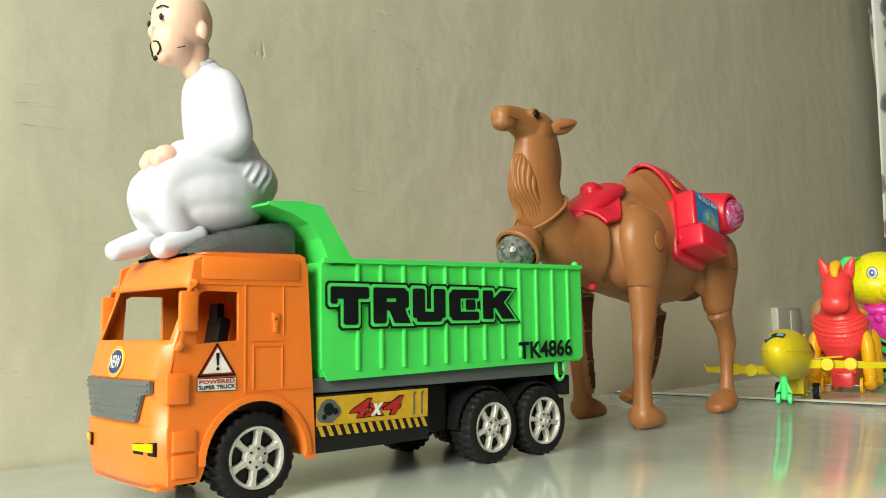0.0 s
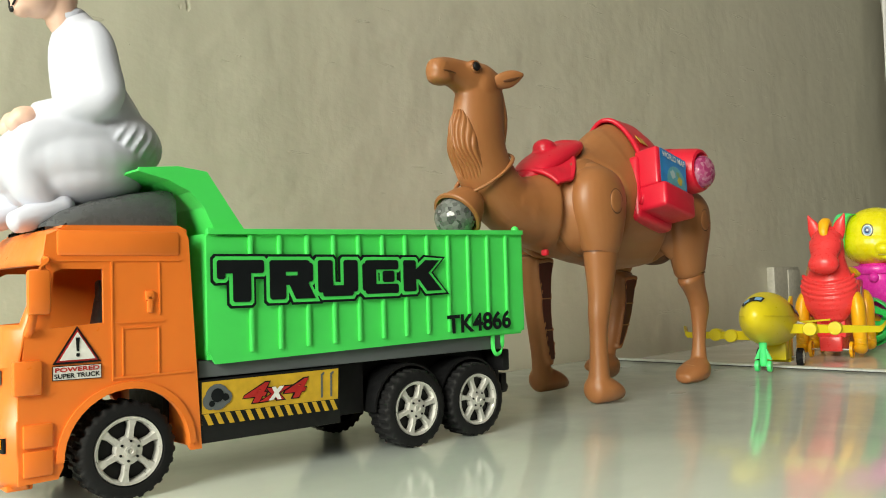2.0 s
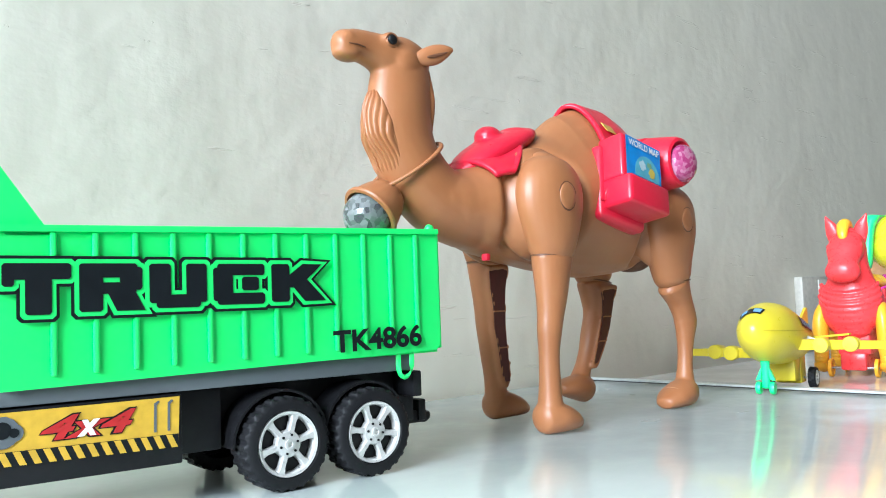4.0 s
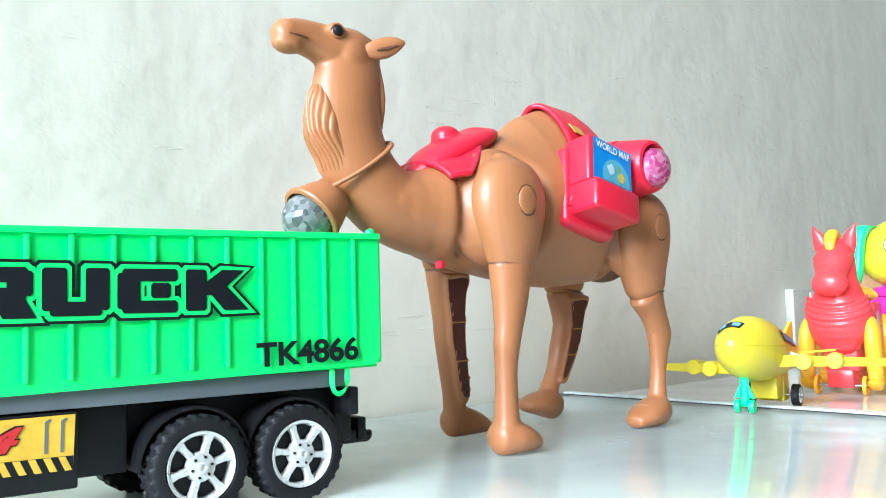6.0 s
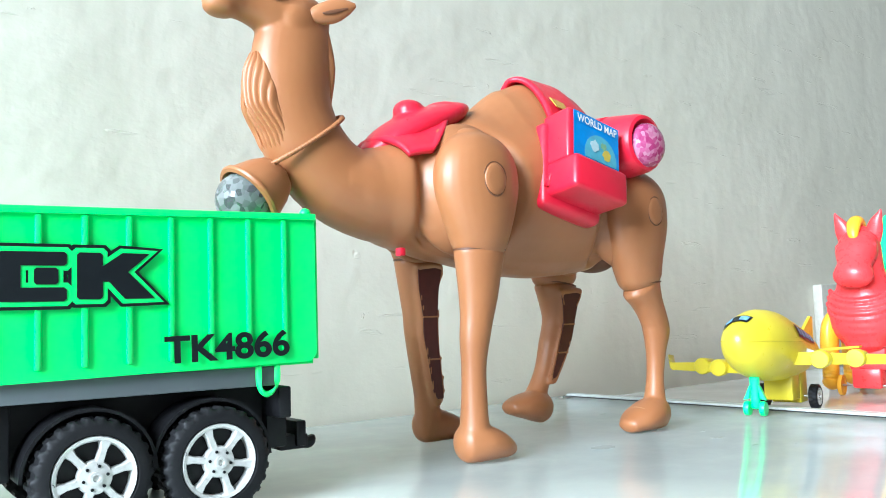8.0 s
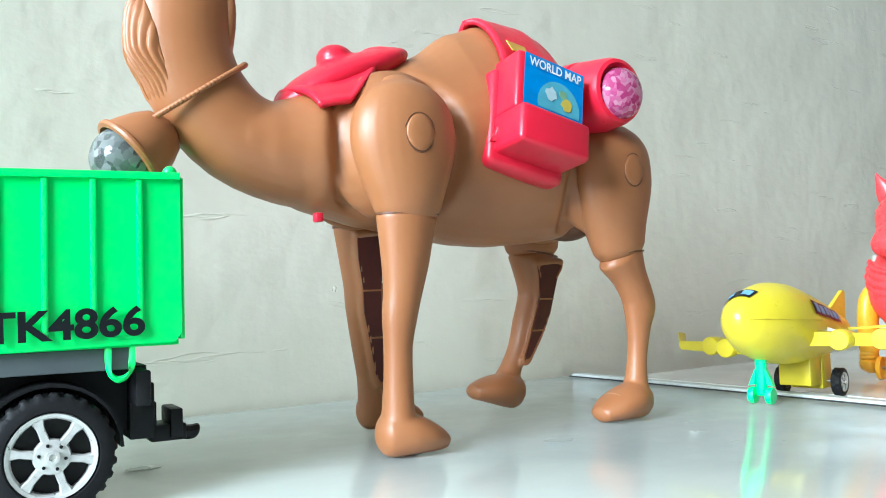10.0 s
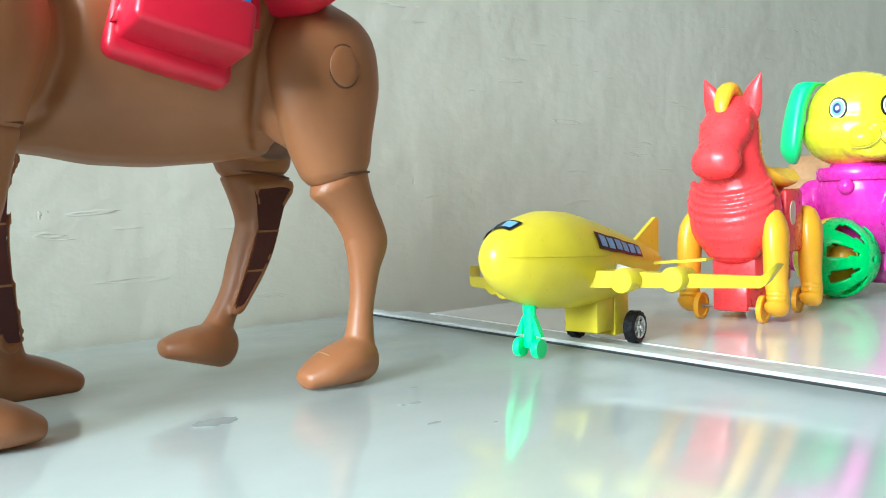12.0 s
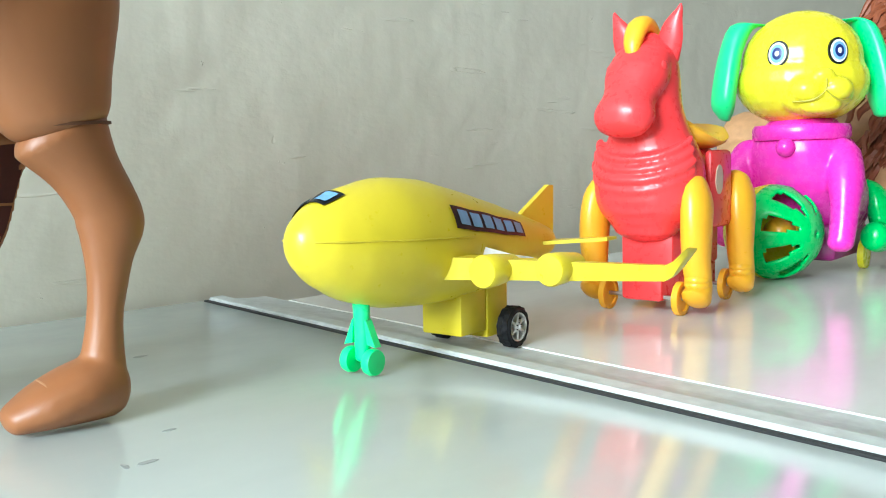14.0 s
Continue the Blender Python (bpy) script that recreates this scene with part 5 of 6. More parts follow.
camel_leg([(0.8760, 0.1800, 0.0190, 0.62, -0.004), (0.8790, 0.1620, 0.0330, 1.0, 0), (0.8805, 0.1440, 0.0300, 1.0, 0), (0.8825, 0.1270, 0.0255, 0.9, 0), (0.8830, 0.1200, 0.0238, 0.85, 0)], (0.8820, 0.1670), (0.8830, 0.1165, 0.0232, 8),
          [(0.8830, 0.1140, 0.0218, 0.0130, 0), (0.8825, 0.1010, 0.0160, 0.0120, 0), (0.8815, 0.0870, 0.0116, 0.0105, 0), (0.8785, 0.0740, 0.0116, 0.0102, 0), (0.8745, 0.0640, 0.0112, 0.0100, 0), (0.8670, 0.0480, 0.0082, 0.0085, 0), (0.8600, 0.0350, 0.0076, 0.0085, 0), (0.8540, 0.0240, 0.0092, 0.0100, 0)], (0.8400, FAR - 0.003, -1, 0.044, 0.0070, 16), FAR, 0.0150,
          [(0.8890, 0.1100, 0.0130), (0.8870, 0.0990, 0.0092), (0.8850, 0.0850, 0.0066), (0.8810, 0.0720, 0.0066), (0.8755, 0.0590, 0.0056), (0.8685, 0.0460, 0.0040), (0.8640, 0.0380, 0.0026)])
# moulded toe crease on the hind foot
bm = bmesh.new()
wire(bm, [(0.8765 + 0.003 * math.cos(radians(t)) ** 2, NEAR - 0.001 - 0.0146 * math.cos(radians(t)), 0.0098 + 0.0090 * math.sin(radians(t))) for t in range(0, 151, 15)], 0.0006, 6)
part("toe_crease", bm, plain("pale_tan_vinyl", (0.46, 0.24, 0.12), 0.5), camel)
# switch and belly plate
bm = bmesh.new()
box(bm, 0.6730, 0.6775, CY - 0.014, CY - 0.008, 0.1320, 0.1375, 0.001)
part("switch", bm, RED, camel, "small red slide switch under the chest")
bm = bmesh.new()
for i in range(9):
    blob(bm, (0.6960 + i * 0.0055, CY - 0.0270, 0.1425 - 0.0012 * i + 0.0007 * i), (0.0006, 0.0006, 0.0006), seg=8)
part("speaker_holes", bm, CAMEL_DARK, camel)
bm = bmesh.new()
blob(bm, (0.872, CY - 0.004, 0.1330), (0.014, 0.020, 0.010))
part("hip_joint", bm, CAMEL_DARK, camel)

# ---- the toy aeroplane: nose along local -x ----
plane = thing("toy_plane", pose(1.0323, -0.2680, 0.0, 0, 0.3, 11.3), "yellow toy aeroplane with sticker windows", "toy plane")
HULL = [(-0.0645, 0.0635, 0.0020, 0.0020), (-0.0632, 0.0632, 0.0070, 0.0060), (-0.0590, 0.0628, 0.0122, 0.0108), (-0.0500, 0.0620, 0.0188, 0.0170), (-0.0350, 0.0608, 0.0254, 0.0226), (-0.0120, 0.0598, 0.0306, 0.0272), (0.0135, 0.0580, 0.0311, 0.0279), (0.0393, 0.0548, 0.0288, 0.0262), (0.0674, 0.0518, 0.0251, 0.0231), (0.0955, 0.0498, 0.0198, 0.0187), (0.1213, 0.0488, 0.0138, 0.0135), (0.1382, 0.0488, 0.0086, 0.0088), (0.1460, 0.0488, 0.0028, 0.0031)]


def hull_at(x, a, grow=0.0):
    zc, hz, hy = lerp(HULL, x)
    c, s = math.cos(radians(a)), math.sin(radians(a))
    return V(x, (hy + grow) * c, zc + (hz + grow) * s)


bm = bmesh.new()
xs = [h[0] for h in HULL]
fine = sorted({x for a, b in zip(xs, xs[1:]) for x in (a, (a * 2 + b) / 3, (a + 2 * b) / 3)} | {xs[-1]})
ringed(bm, [[hull_at(x, 360 * k / 40) for k in range(40)] for x in fine])
for _ in range(2):
    bmesh.ops.smooth_vert(bm, verts=bm.verts, factor=0.4, use_axis_x=True, use_axis_y=True, use_axis_z=True)
part("fuselage", bm, YELLOW, plane, "glossy yellow rounded fuselage")
bm = bmesh.new()
for s in (180, 360):
    line = []
    for x in (-0.060, -0.052, -0.042, -0.028, -0.010, 0.012, 0.030):
        zc, hz, hy = lerp(HULL, x)
        up = math.degrees(math.asin(max(-1, min(1, (0.0645 - 0.045 * (x + 0.06) - zc) / hz))))
        line.append(hull_at(x, 180 - up if s == 180 else up, 0.00002))
    wire(bm, line, 0.0004, 6)
part("hull_seam", bm, plain("seam_ochre", (0.66, 0.53, 0.03), 0.5), plane)


def hull_patch(x0, x1, a0, a1, lift, mat, name, parent, label="", nx=8, na=5):
    rows = [[hull_at(x0 + (x1 - x0) * i / nx, a0 + (a1 - a0) * j / na, lift) for j in range(na + 1)] for i in range(nx + 1)]
    b = bmesh.new()
    ringed(b, rows, cap=False, closed=False)
    return part(name, b, mat, parent, label)


for side in (0, 1):
    flip = (lambda a: a) if side == 0 else (lambda a: 540 - a)
    strip = hull_patch(0.0140, 0.0860, flip(144), flip(166), 0.0006, INK, "window_strip", plane, "black sticker with six blue cabin windows")
    for i in range(6):
        x = 0.0180 + i * 0.0112
        hull_patch(x, x + 0.0086, flip(148), flip(162), 0.0010, SKYBLUE, "window_pane", strip, nx=2, na=2)
# the windscreen sticker sits askew, towards the far side
cock = hull_patch(-0.0515, -0.0400, 112, 38, 0.0006, INK, "cockpit_window", plane, "black cockpit sticker with two blue panes", na=12)
hull_patch(-0.0495, -0.0420, 107, 86, 0.0011, SKYBLUE, "window_pane", cock, nx=3, na=4)
hull_patch(-0.0495, -0.0420, 68, 48, 0.0011, SKYBLUE, "window_pane", cock, nx=3, na=4)
for s in (-1, 1):
    # swept wing with upturned tip; the near wing sits higher in its slot
    bm = bmesh.new()
    rows = []
    up = 0.0052 if s < 0 else -0.0030
    for y, x0, x1, z, th in ((0.018, 0.0060, 0.0560, 0.0420, 0.0055), (0.045, 0.0200, 0.0580, 0.0412, 0.0048), (0.078, 0.0400, 0.0640, 0.0400, 0.0042), (0.110, 0.0590, 0.0720, 0.0390, 0.0036), (0.113, 0.0610, 0.0740, 0.0410, 0.0034), (0.117, 0.0670, 0.0800, 0.0485, 0.0016)):
        rows.append([V(x, s * y, z + up + h) for x, h in ((x0, -th), (x0, th), (x0 + (x1 - x0) * 0.3, th), (x1, th * 0.2), (x1, -th * 0.2), (x0 + (x1 - x0) * 0.3, -th))])
    ringed(bm, rows)
    part("wing", bm, YELLOW, plane, "yellow swept wing with upturned tip")
    for y, x in ((0.0440, 0.0163), (0.0672, 0.0361)):
        bm = bmesh.new()
        lathe(bm, [(0.0, -0.0070), (0.0070, -0.0068), (0.0078, -0.0055), (0.0075, 0.004), (0.0060, 0.018), (0.0, 0.022)], Matrix.Translation((x, s * y, 0.0412 + up)) @ Matrix.Rotation(radians(90), 4, "Y"), 24)
        part("engine", bm, YELLOW, plane, "round yellow engine under the wing")
    bm = bmesh.new()
    ringed(bm, [[V(x0, s * y, z - 0.001), V(x0, s * y, z + 0.001), V(x1, s * y, z + 0.0008), V(x1, s * y, z - 0.0008)] for y, x0, x1, z in ((0.006, 0.1080, 0.1360, 0.0490), (0.048, 0.1260, 0.1380, 0.0520))])
    part("tailplane", bm, YELLOW, plane)
fin = [(0.0990, 0.0600), (0.1380, 0.0480), (0.1470, 0.0520), (0.1475, 0.0700), (0.1478, 0.0812), (0.1425, 0.0818)]
part("tail_fin", plate(fin, [], at_side(0.0015), 0.003), YELLOW, plane, "yellow tail fin", smooth=False)
bm = bmesh.new()
box(bm, 0.0360, 0.0580, -0.0125, 0.0125, 0.0085, 0.0340, 0.0010)
part("gear_box", bm, YELLOW, plane)
for s in (-1, 1):
    w = toy_wheel("wheel", plane, Matrix.Translation((0.0680, s * 0.0265, 0.0100)) @ (Matrix.Rotation(radians(180), 4, "Z") if s > 0 else Matrix()), 0.0110, 0.0075, 14)
bm = bmesh.new()
lathe(bm, [(0.0012, -0.0235), (0.0012, 0.0235)], Matrix.Translation((0.0680, 0, 0.0100)) @ Matrix.Rotation(radians(-90), 4, "X"), 10)
part("axle", bm, STEEL, plane)
part("axle_mount", boxed(0.0585, 0.0780, -0.0130, 0.0130, 0.0045, 0.0330, 0.001), YELLOW, plane)
gear = new("nose_gear")
gear.parent, gear.empty_display_size = plane, 0.01
tagged(gear, label="mint green nose gear with two wheels")
bm = bmesh.new()
tube(bm, [(-0.0238, 0, 0.0400, 0.0050, 0.0035), (-0.0233, 0, 0.0260, 0.0042, 0.0032), (-0.0233, 0, 0.0080, 0.0042, 0.0030)], 12)
for s in (-1, 1):
    ringed(bm, [[V(-0.0253, s * 0.003, 0.0270), V(-0.0213, s * 0.003, 0.0270), V(-0.0213, s * 0.0045, 0.0255), V(-0.0253, s * 0.0045, 0.0255)], [V(-0.0253, s * 0.0045, 0.0150), V(-0.0213, s * 0.0045, 0.0150), V(-0.0213, s * 0.0095, 0.0140), V(-0.0253, s * 0.0095, 0.0140)]])
part("strut", bm, MINT, gear)
for s in (-1, 1):
    bm = bmesh.new()
    lathe(bm, [(0.0, -0.0025), (0.0058, -0.0022), (0.0063, 0.0), (0.0058, 0.0022), (0.0, 0.0025)], Matrix.Translation((-0.0238, s * 0.0066, 0.0070)) @ Matrix.Rotation(radians(90), 4, "X"), 24)
    part("gear_wheel", bm, MINT, gear)
bm = bmesh.new()
ringed(bm, [[V(x, y, z), V(x, y, z + 0.0004), V(x + 0.010, y - 0.004, z + 0.0004 + dz), V(x + 0.010, y - 0.004, z + dz)] for x, y, z, dz in ((0.0280, -0.0213, 0.0480, 0.0065), (0.0420, -0.0300, 0.0475, 0.0020), (0.0560, -0.0330, 0.0470, 0.0))])
part("torn_paper", bm, PAPER, plane, "torn white paper scrap stuck at the wing root", smooth=False)

# ---- the toy horse on wheels: faces local -x ----
horse = thing("toy_horse", pose(1.2409, -0.2648, table_two(1.24), 0, 0, 9.5) @ Matrix.Scale(0.936, 4), "coral red plastic toy horse with yellow legs on wheels", "toy horse")
bm = bmesh.new()
tube(bm, [(-0.004, 0, 0.058, 0.0240, 0.0180), (-0.003, 0, 0.072, 0.0355, 0.0270), (0.000, 0, 0.088, 0.0382, 0.0300), (0.002, 0, 0.104, 0.0350, 0.0265), (0.000, 0, 0.120, 0.0275, 0.0235), (-0.002, 0, 0.138, 0.0225, 0.0225), (-0.003, 0, 0.158, 0.0215, 0.0215), (-0.004, 0, 0.172, 0.0190, 0.0160), (-0.003, 0, 0.180, 0.0110, 0.0100)], 30)
tube(bm, [(-0.008, 0, 0.168, 0.0195, 0.0150), (-0.018, 0, 0.155, 0.0215, 0.0170), (-0.028, 0, 0.142, 0.0175, 0.0140), (-0.035, 0, 0.131, 0.0205, 0.0150), (-0.038, 0, 0.125, 0.0185, 0.0125)], 26)
tube(bm, [(0.000, 0, 0.088, 0.0330, 0.0310), (0.030, 0, 0.086, 0.0310, 0.0320), (0.062, 0, 0.084, 0.0305, 0.0300), (0.085, 0, 0.082, 0.0260, 0.0230)], 26)
for i in range(7):
    z = 0.062 + i * 0.0068
    r = lerp([(0.058, 0.0235, 0.0185), (0.072, 0.0341, 0.0256), (0.088, 0.0368, 0.0286), (0.104, 0.0336, 0.0251)], z)
    wire(bm, [(-0.001 - r[1] * math.cos(radians(t)), r[0] * math.sin(radians(t)), z + 0.012 * (abs(t) / 75) ** 2) for t in range(-75, 76, 10)], 0.0030, 8)
part("body", fused(bm, 0.0013, 2), CORAL, horse, "coral red body with wrinkled chest bands")
for s in (-1, 1):
    bm = bmesh.new()
    tube(bm, [(0.000, s * 0.0125, 0.1660, 0.0085, 0.0050), (-0.002, s * 0.0155, 0.1790, 0.0090, 0.0042), (-0.003, s * 0.0185, 0.1910, 0.0062, 0.0032), (-0.003, s * 0.0225, 0.1985, 0.0024, 0.0016), (-0.003, s * 0.0235, 0.2015, 0.0008, 0.0008)], 16)
    part("ear", bm, CORAL, horse)
    bm = bmesh.new()
    blob(bm, (-0.0175, s * 0.0185, 0.1610), (0.0045, 0.0028, 0.0045), seg=14)
    part("eye", bm, CORAL, horse)
    bm = bmesh.new()
    blob(bm, (-0.0440, s * 0.0095, 0.1310), (0.0026, 0.0030, 0.0022), seg=12)
    part("nostril", bm, CORAL, horse)
bm = bmesh.new()
tube(bm, [(-0.0235, 0, 0.1690, 0.0040, 0.0030), (-0.0215, 0.001, 0.1775, 0.0062, 0.0050), (-0.0140, 0.001, 0.1880, 0.0075, 0.0060), (-0.0040, 0, 0.1900, 0.0070, 0.0060), (0.0080, 0, 0.1820, 0.0060, 0.0050)], 16)
part("forelock", bm, AMBER, horse, "yellow forelock between the ears")
bm = bmesh.new()
wire(bm, [(-0.0175, 0, 0.1755), (-0.0245, 0, 0.1675), (-0.0325, 0, 0.1540), (-0.0420, 0, 0.1405)], 0.0006, 6)
part("seam", bm, plain("seam_red", (0.42, 0.01, 0.015), 0.5), horse)
bm = bmesh.new()
tube(bm, [(0.012, 0, 0.126, 0.0220, 0.0080), (0.026, 0, 0.118, 0.0310, 0.0090), (0.044, 0, 0.1140, 0.0330, 0.0070), (0.062, 0, 0.1170, 0.0310, 0.0080), (0.073, 0, 0.1230, 0.0240, 0.0055)], 18)
part("saddle", bm, AMBER, horse, "yellow saddle")
for s in (-1, 1):
    bm = bmesh.new()
    box(bm, 0.022, 0.060, *sorted((s * 0.0285, s * 0.0350)), 0.055, 0.108, 0.004)
    part("saddle_skirt", bm, CORAL, horse)
    bm = bmesh.new()
    m = Matrix.Translation((0.034, s * 0.0353, 0.088)) @ Matrix.Rotation(radians(90), 4, "X")
    lathe(bm, [(1.0, -0.0004), (1.0, 0.0004)], m @ Matrix.Diagonal((0.0062, 0.0100, 1, 1)), 24)
    part("round_print", bm, plain("cream_print", (0.62, 0.50, 0.36), 0.4), horse)
    for x0, lean in ((-0.004, 1.0), (0.074, 1.0)):
        bm = bmesh.new()
        tube(bm, [(x0 + 0.004, s * 0.0320, 0.0880, 0.0080, 0.0110), (x0, s * 0.0355, 0.0760, 0.0095, 0.0150), (x0 - 0.004, s * 0.0370, 0.0560, 0.0095, 0.0135), (x0 - 0.004, s * 0.0370, 0.0360, 0.0090, 0.0105), (x0 - 0.002, s * 0.0380, 0.0200, 0.0085, 0.0092), (x0 - 0.005, s * 0.0375, 0.0125, 0.0092, 0.0120)], 18)
        for z in (0.0240, 0.0205):
            tube(bm, [(x0 - 0.0035, s * 0.0378, z, 0.0085, 0.0100), (x0 - 0.0035, s * 0.0378, z + 0.0015, 0.0085, 0.0100)], 16)
        part("leg", bm, AMBER, horse, "mango yellow moulded leg")
        bm = bmesh.new()
        wm = Matrix.Translation((x0 - 0.004, s * 0.0265, 0.0112)) @ Matrix.Rotation(radians(90), 4, "X")
        lathe(bm, [(0.0, -0.0010), (0.0080, -0.0010), (0.0086, -0.0022), (0.0112, -0.0020), (0.0112, 0.0020), (0.0086, 0.0022), (0.0080, 0.0010), (0.0, 0.0010)], wm, 28)
        part("wheel", bm, AMBER, horse, "thin mango yellow wheel")
for x0 in (-0.008, 0.070):
    bm = bmesh.new()
    lathe(bm, [(0.0014, -0.030), (0.0014, 0.030)], Matrix.Translation((x0, 0, 0.0112)) @ Matrix.Rotation(radians(90), 4, "X"), 10)
    part("axle", bm, STEEL, horse)
bm = bmesh.new()
box(bm, -0.012, 0.082, -0.0150, 0.0150, 0.0080, 0.0300, 0.0030)
box(bm, -0.004, 0.076, -0.0190, 0.0190, 0.0270, 0.0620, 0.0030)
part("motor_box", bm, CORAL, horse)

# ---- the toy dog with a cage ball: faces local -x ----
dog = thing("toy_dog", pose(1.4600, -0.2550, table_two(1.46), 0, 0, 8), "plastic toy dog, yellow head, magenta body, green ears", "toy dog")
HEAD = pose(-0.0100, -0.0040, 0.1650, 0, 0, 36)
bm = bmesh.new()
for c, r in (((0.002, 0, 0.003), (0.0440, 0.0450, 0.0400)), ((0.000, 0, -0.013), (0.0450, 0.0495, 0.0330)), ((-0.030, 0.0, -0.024), (0.0200, 0.0270, 0.0165)), ((-0.0425, 0.0105, -0.0210), (0.0115, 0.0125, 0.0095)), ((-0.0425, -0.0105, -0.0210), (0.0115, 0.0125, 0.0095)), ((-0.0425, 0, -0.0330), (0.0085, 0.0150, 0.0060)), ((-0.0470, 0, -0.0110), (0.0065, 0.0085, 0.0055))):
    blob(bm, HEAD @ V(*c), r, HEAD.to_3x3())
part("head", fused(bm, 0.0017, 3), LEMON, dog, "lemon yellow dog head")
for s in (-1, 1):
    bm = bmesh.new()
    pts = [(0.004, s * 0.034, 0.034), (0.004, s * 0.046, 0.032), (0.003, s * 0.054, 0.014), (0.001, s * 0.059, -0.012), (-0.001, s * 0.061, -0.030), (-0.001, s * 0.060, -0.038)]
    rad = ((0.007, 0.009), (0.009, 0.012), (0.0085, 0.014), (0.0090, 0.0165), (0.0085, 0.0150), (0.0050, 0.0090))
    tube(bm, [(*(HEAD @ V(*p)), *r) for p, r in zip(pts, rad)], 18, side=HEAD.to_3x3() @ V(0, 1, 0.2))
    part("ear", bm, MINT, dog, "floppy mint green ear")
# sticker eyes on the curved face, a little uneven
for az, el in ((40, 4), (-17, 4)):
    n = V(-math.cos(radians(az)) * math.cos(radians(el)), math.sin(radians(az)) * math.cos(radians(el)), math.sin(radians(el)))
    c = HEAD @ (V(0.002, 0, 0.004) + n * 0.0435)
    m = Matrix.Translation(c) @ (HEAD.to_3x3() @ n).to_track_quat("Z", "Y").to_matrix().to_4x4()
    eye = None
    for r0, lift, mat in ((0.0092, 0.0, INK), (0.0078, 0.0006, STICK_W), (0.0062, 0.0010, SKYBLUE), (0.0042, 0.0014, NAVY), (0.0019, 0.0018, STICK_W)):
        bm = bmesh.new()
        lathe(bm, [(r0, -0.004), (r0, lift + 0.0006), (r0 * 0.6, lift + 0.0009), (0.0, lift + 0.0010)], m @ Matrix.Diagonal((0.88, 1.08, 1, 1)), 28)
        q = part("eye" if eye is None else "iris", bm, mat, dog if eye is None else eye, "sticker eye with blue iris" if eye is None else "")
        eye = eye or q
bm = bmesh.new()
wire(bm, [HEAD @ V(-0.0540, 0, -0.0145), HEAD @ V(-0.0530, 0, -0.0220), HEAD @ V(-0.0520, 0.009, -0.0290), HEAD @ V(-0.0450, 0.021, -0.0295)], 0.0007, 6)
wire(bm, [HEAD @ V(-0.0530, 0, -0.0220), HEAD @ V(-0.0520, -0.009, -0.0290), HEAD @ V(-0.0450, -0.021, -0.0295)], 0.0007, 6)
part("mouth", bm, plain("seam_olive", (0.45, 0.40, 0.02), 0.5), dog)
bm = bmesh.new()
lathe(bm, [(0.026, 0), (0.0350, 0.0008), (0.0366, 0.003), (0.0366, 0.0095), (0.0350, 0.0125), (0.026, 0.013)], pose(-0.0100, -0.004, 0.1070), 40)
part("collar", bm, PINK, dog)
bm = bmesh.new()
blob(bm, (-0.0450, -0.004, 0.1020), (0.0072, 0.0072, 0.0072), seg=18)
part("collar_knob", bm, PINK, dog)
bm = bmesh.new()
tube(bm, [(-0.010, -0.004, 0.1130, 0.0310, 0.0300), (-0.008, -0.003, 0.1000, 0.0400, 0.0370), (0.004, 0, 0.0830, 0.0440, 0.0410), (0.028, 0, 0.0660, 0.0430, 0.0400), (0.058, 0, 0.0520, 0.0390, 0.0350), (0.080, 0, 0.0460, 0.0300, 0.0280)], 28)
for s in (-1, 1):
    tube(bm, [(-0.010, s * 0.034, 0.0980, 0.0150, 0.0170), (-0.022, s * 0.041, 0.0800, 0.0140, 0.0155), (-0.032, s * 0.0440, 0.0560, 0.0105, 0.0120), (-0.038, s * 0.0445, 0.0380, 0.0095, 0.0105), (-0.041, s * 0.0440, 0.0290, 0.0095, 0.0095)], 20)
part("body", fused(bm, 0.0020, 3), PINK, dog, "glossy magenta body with arms")
part("under_tray", boxed(-0.002, 0.085, -0.030, 0.030, 0.0110, 0.0400, 0.005), plastic("dark_magenta_plastic", (0.30, 0.012, 0.16), 0.35), dog)
# cage ball that rolls under the chest: a slotted half and a plain half
ball = new("cage_ball")
ball.parent, ball.empty_display_size = dog, 0.01
RB = 0.0370
BALL = Matrix.Translation((-0.0410, 0.0060, RB)) @ Matrix.Rotation(radians(-14), 4, "Z") @ Matrix.Rotation(radians(-90), 4, "X")
tagged(ball, label="green and yellow slotted rolling ball")


def shell(a_from, a_to, slots, mat, name, label, sign):
    """Half a ball about local z with slots left open; angles from the pole in degrees."""
    b = bmesh.new()
    na, nb = 18, 64
    vs = []
    for i in range(na + 1):
        t = radians(a_from + (a_to - a_from) * i / na)
        vs.append([b.verts.new(BALL @ V(RB * math.sin(t) * math.cos(2 * math.pi * k / nb), RB * math.sin(t) * math.sin(2 * math.pi * k / nb), sign * RB * math.cos(t))) for k in range(nb)])
    for i in range(na):
        for k in range(nb):
            if slots and 5 <= i <= 13 and (k % 8) < (5 if 7 <= i <= 12 else 4) and (k % 8) > (0 if i > 7 else 1):
                continue
            b.faces.new((vs[i][k], vs[i][(k + 1) % nb], vs[i + 1][(k + 1) % nb], vs[i + 1][k]))
    ob = part(name, b, mat, ball, label)
    s = ob.modifiers.new("thick", "SOLIDIFY")
    s.thickness, s.offset = 0.0022, -1
    return ob


shell(2, 90, True, LEAF, "ball_half", "green slotted half", -1)
shell(2, 90, False, LEMON, "ball_half", "yellow half", 1)
bm = bmesh.new()
blob(bm, BALL @ V(0, 0, -0.006), (0.012, 0.012, 0.012), seg=16)
part("ball_core", bm, AMBER, ball)
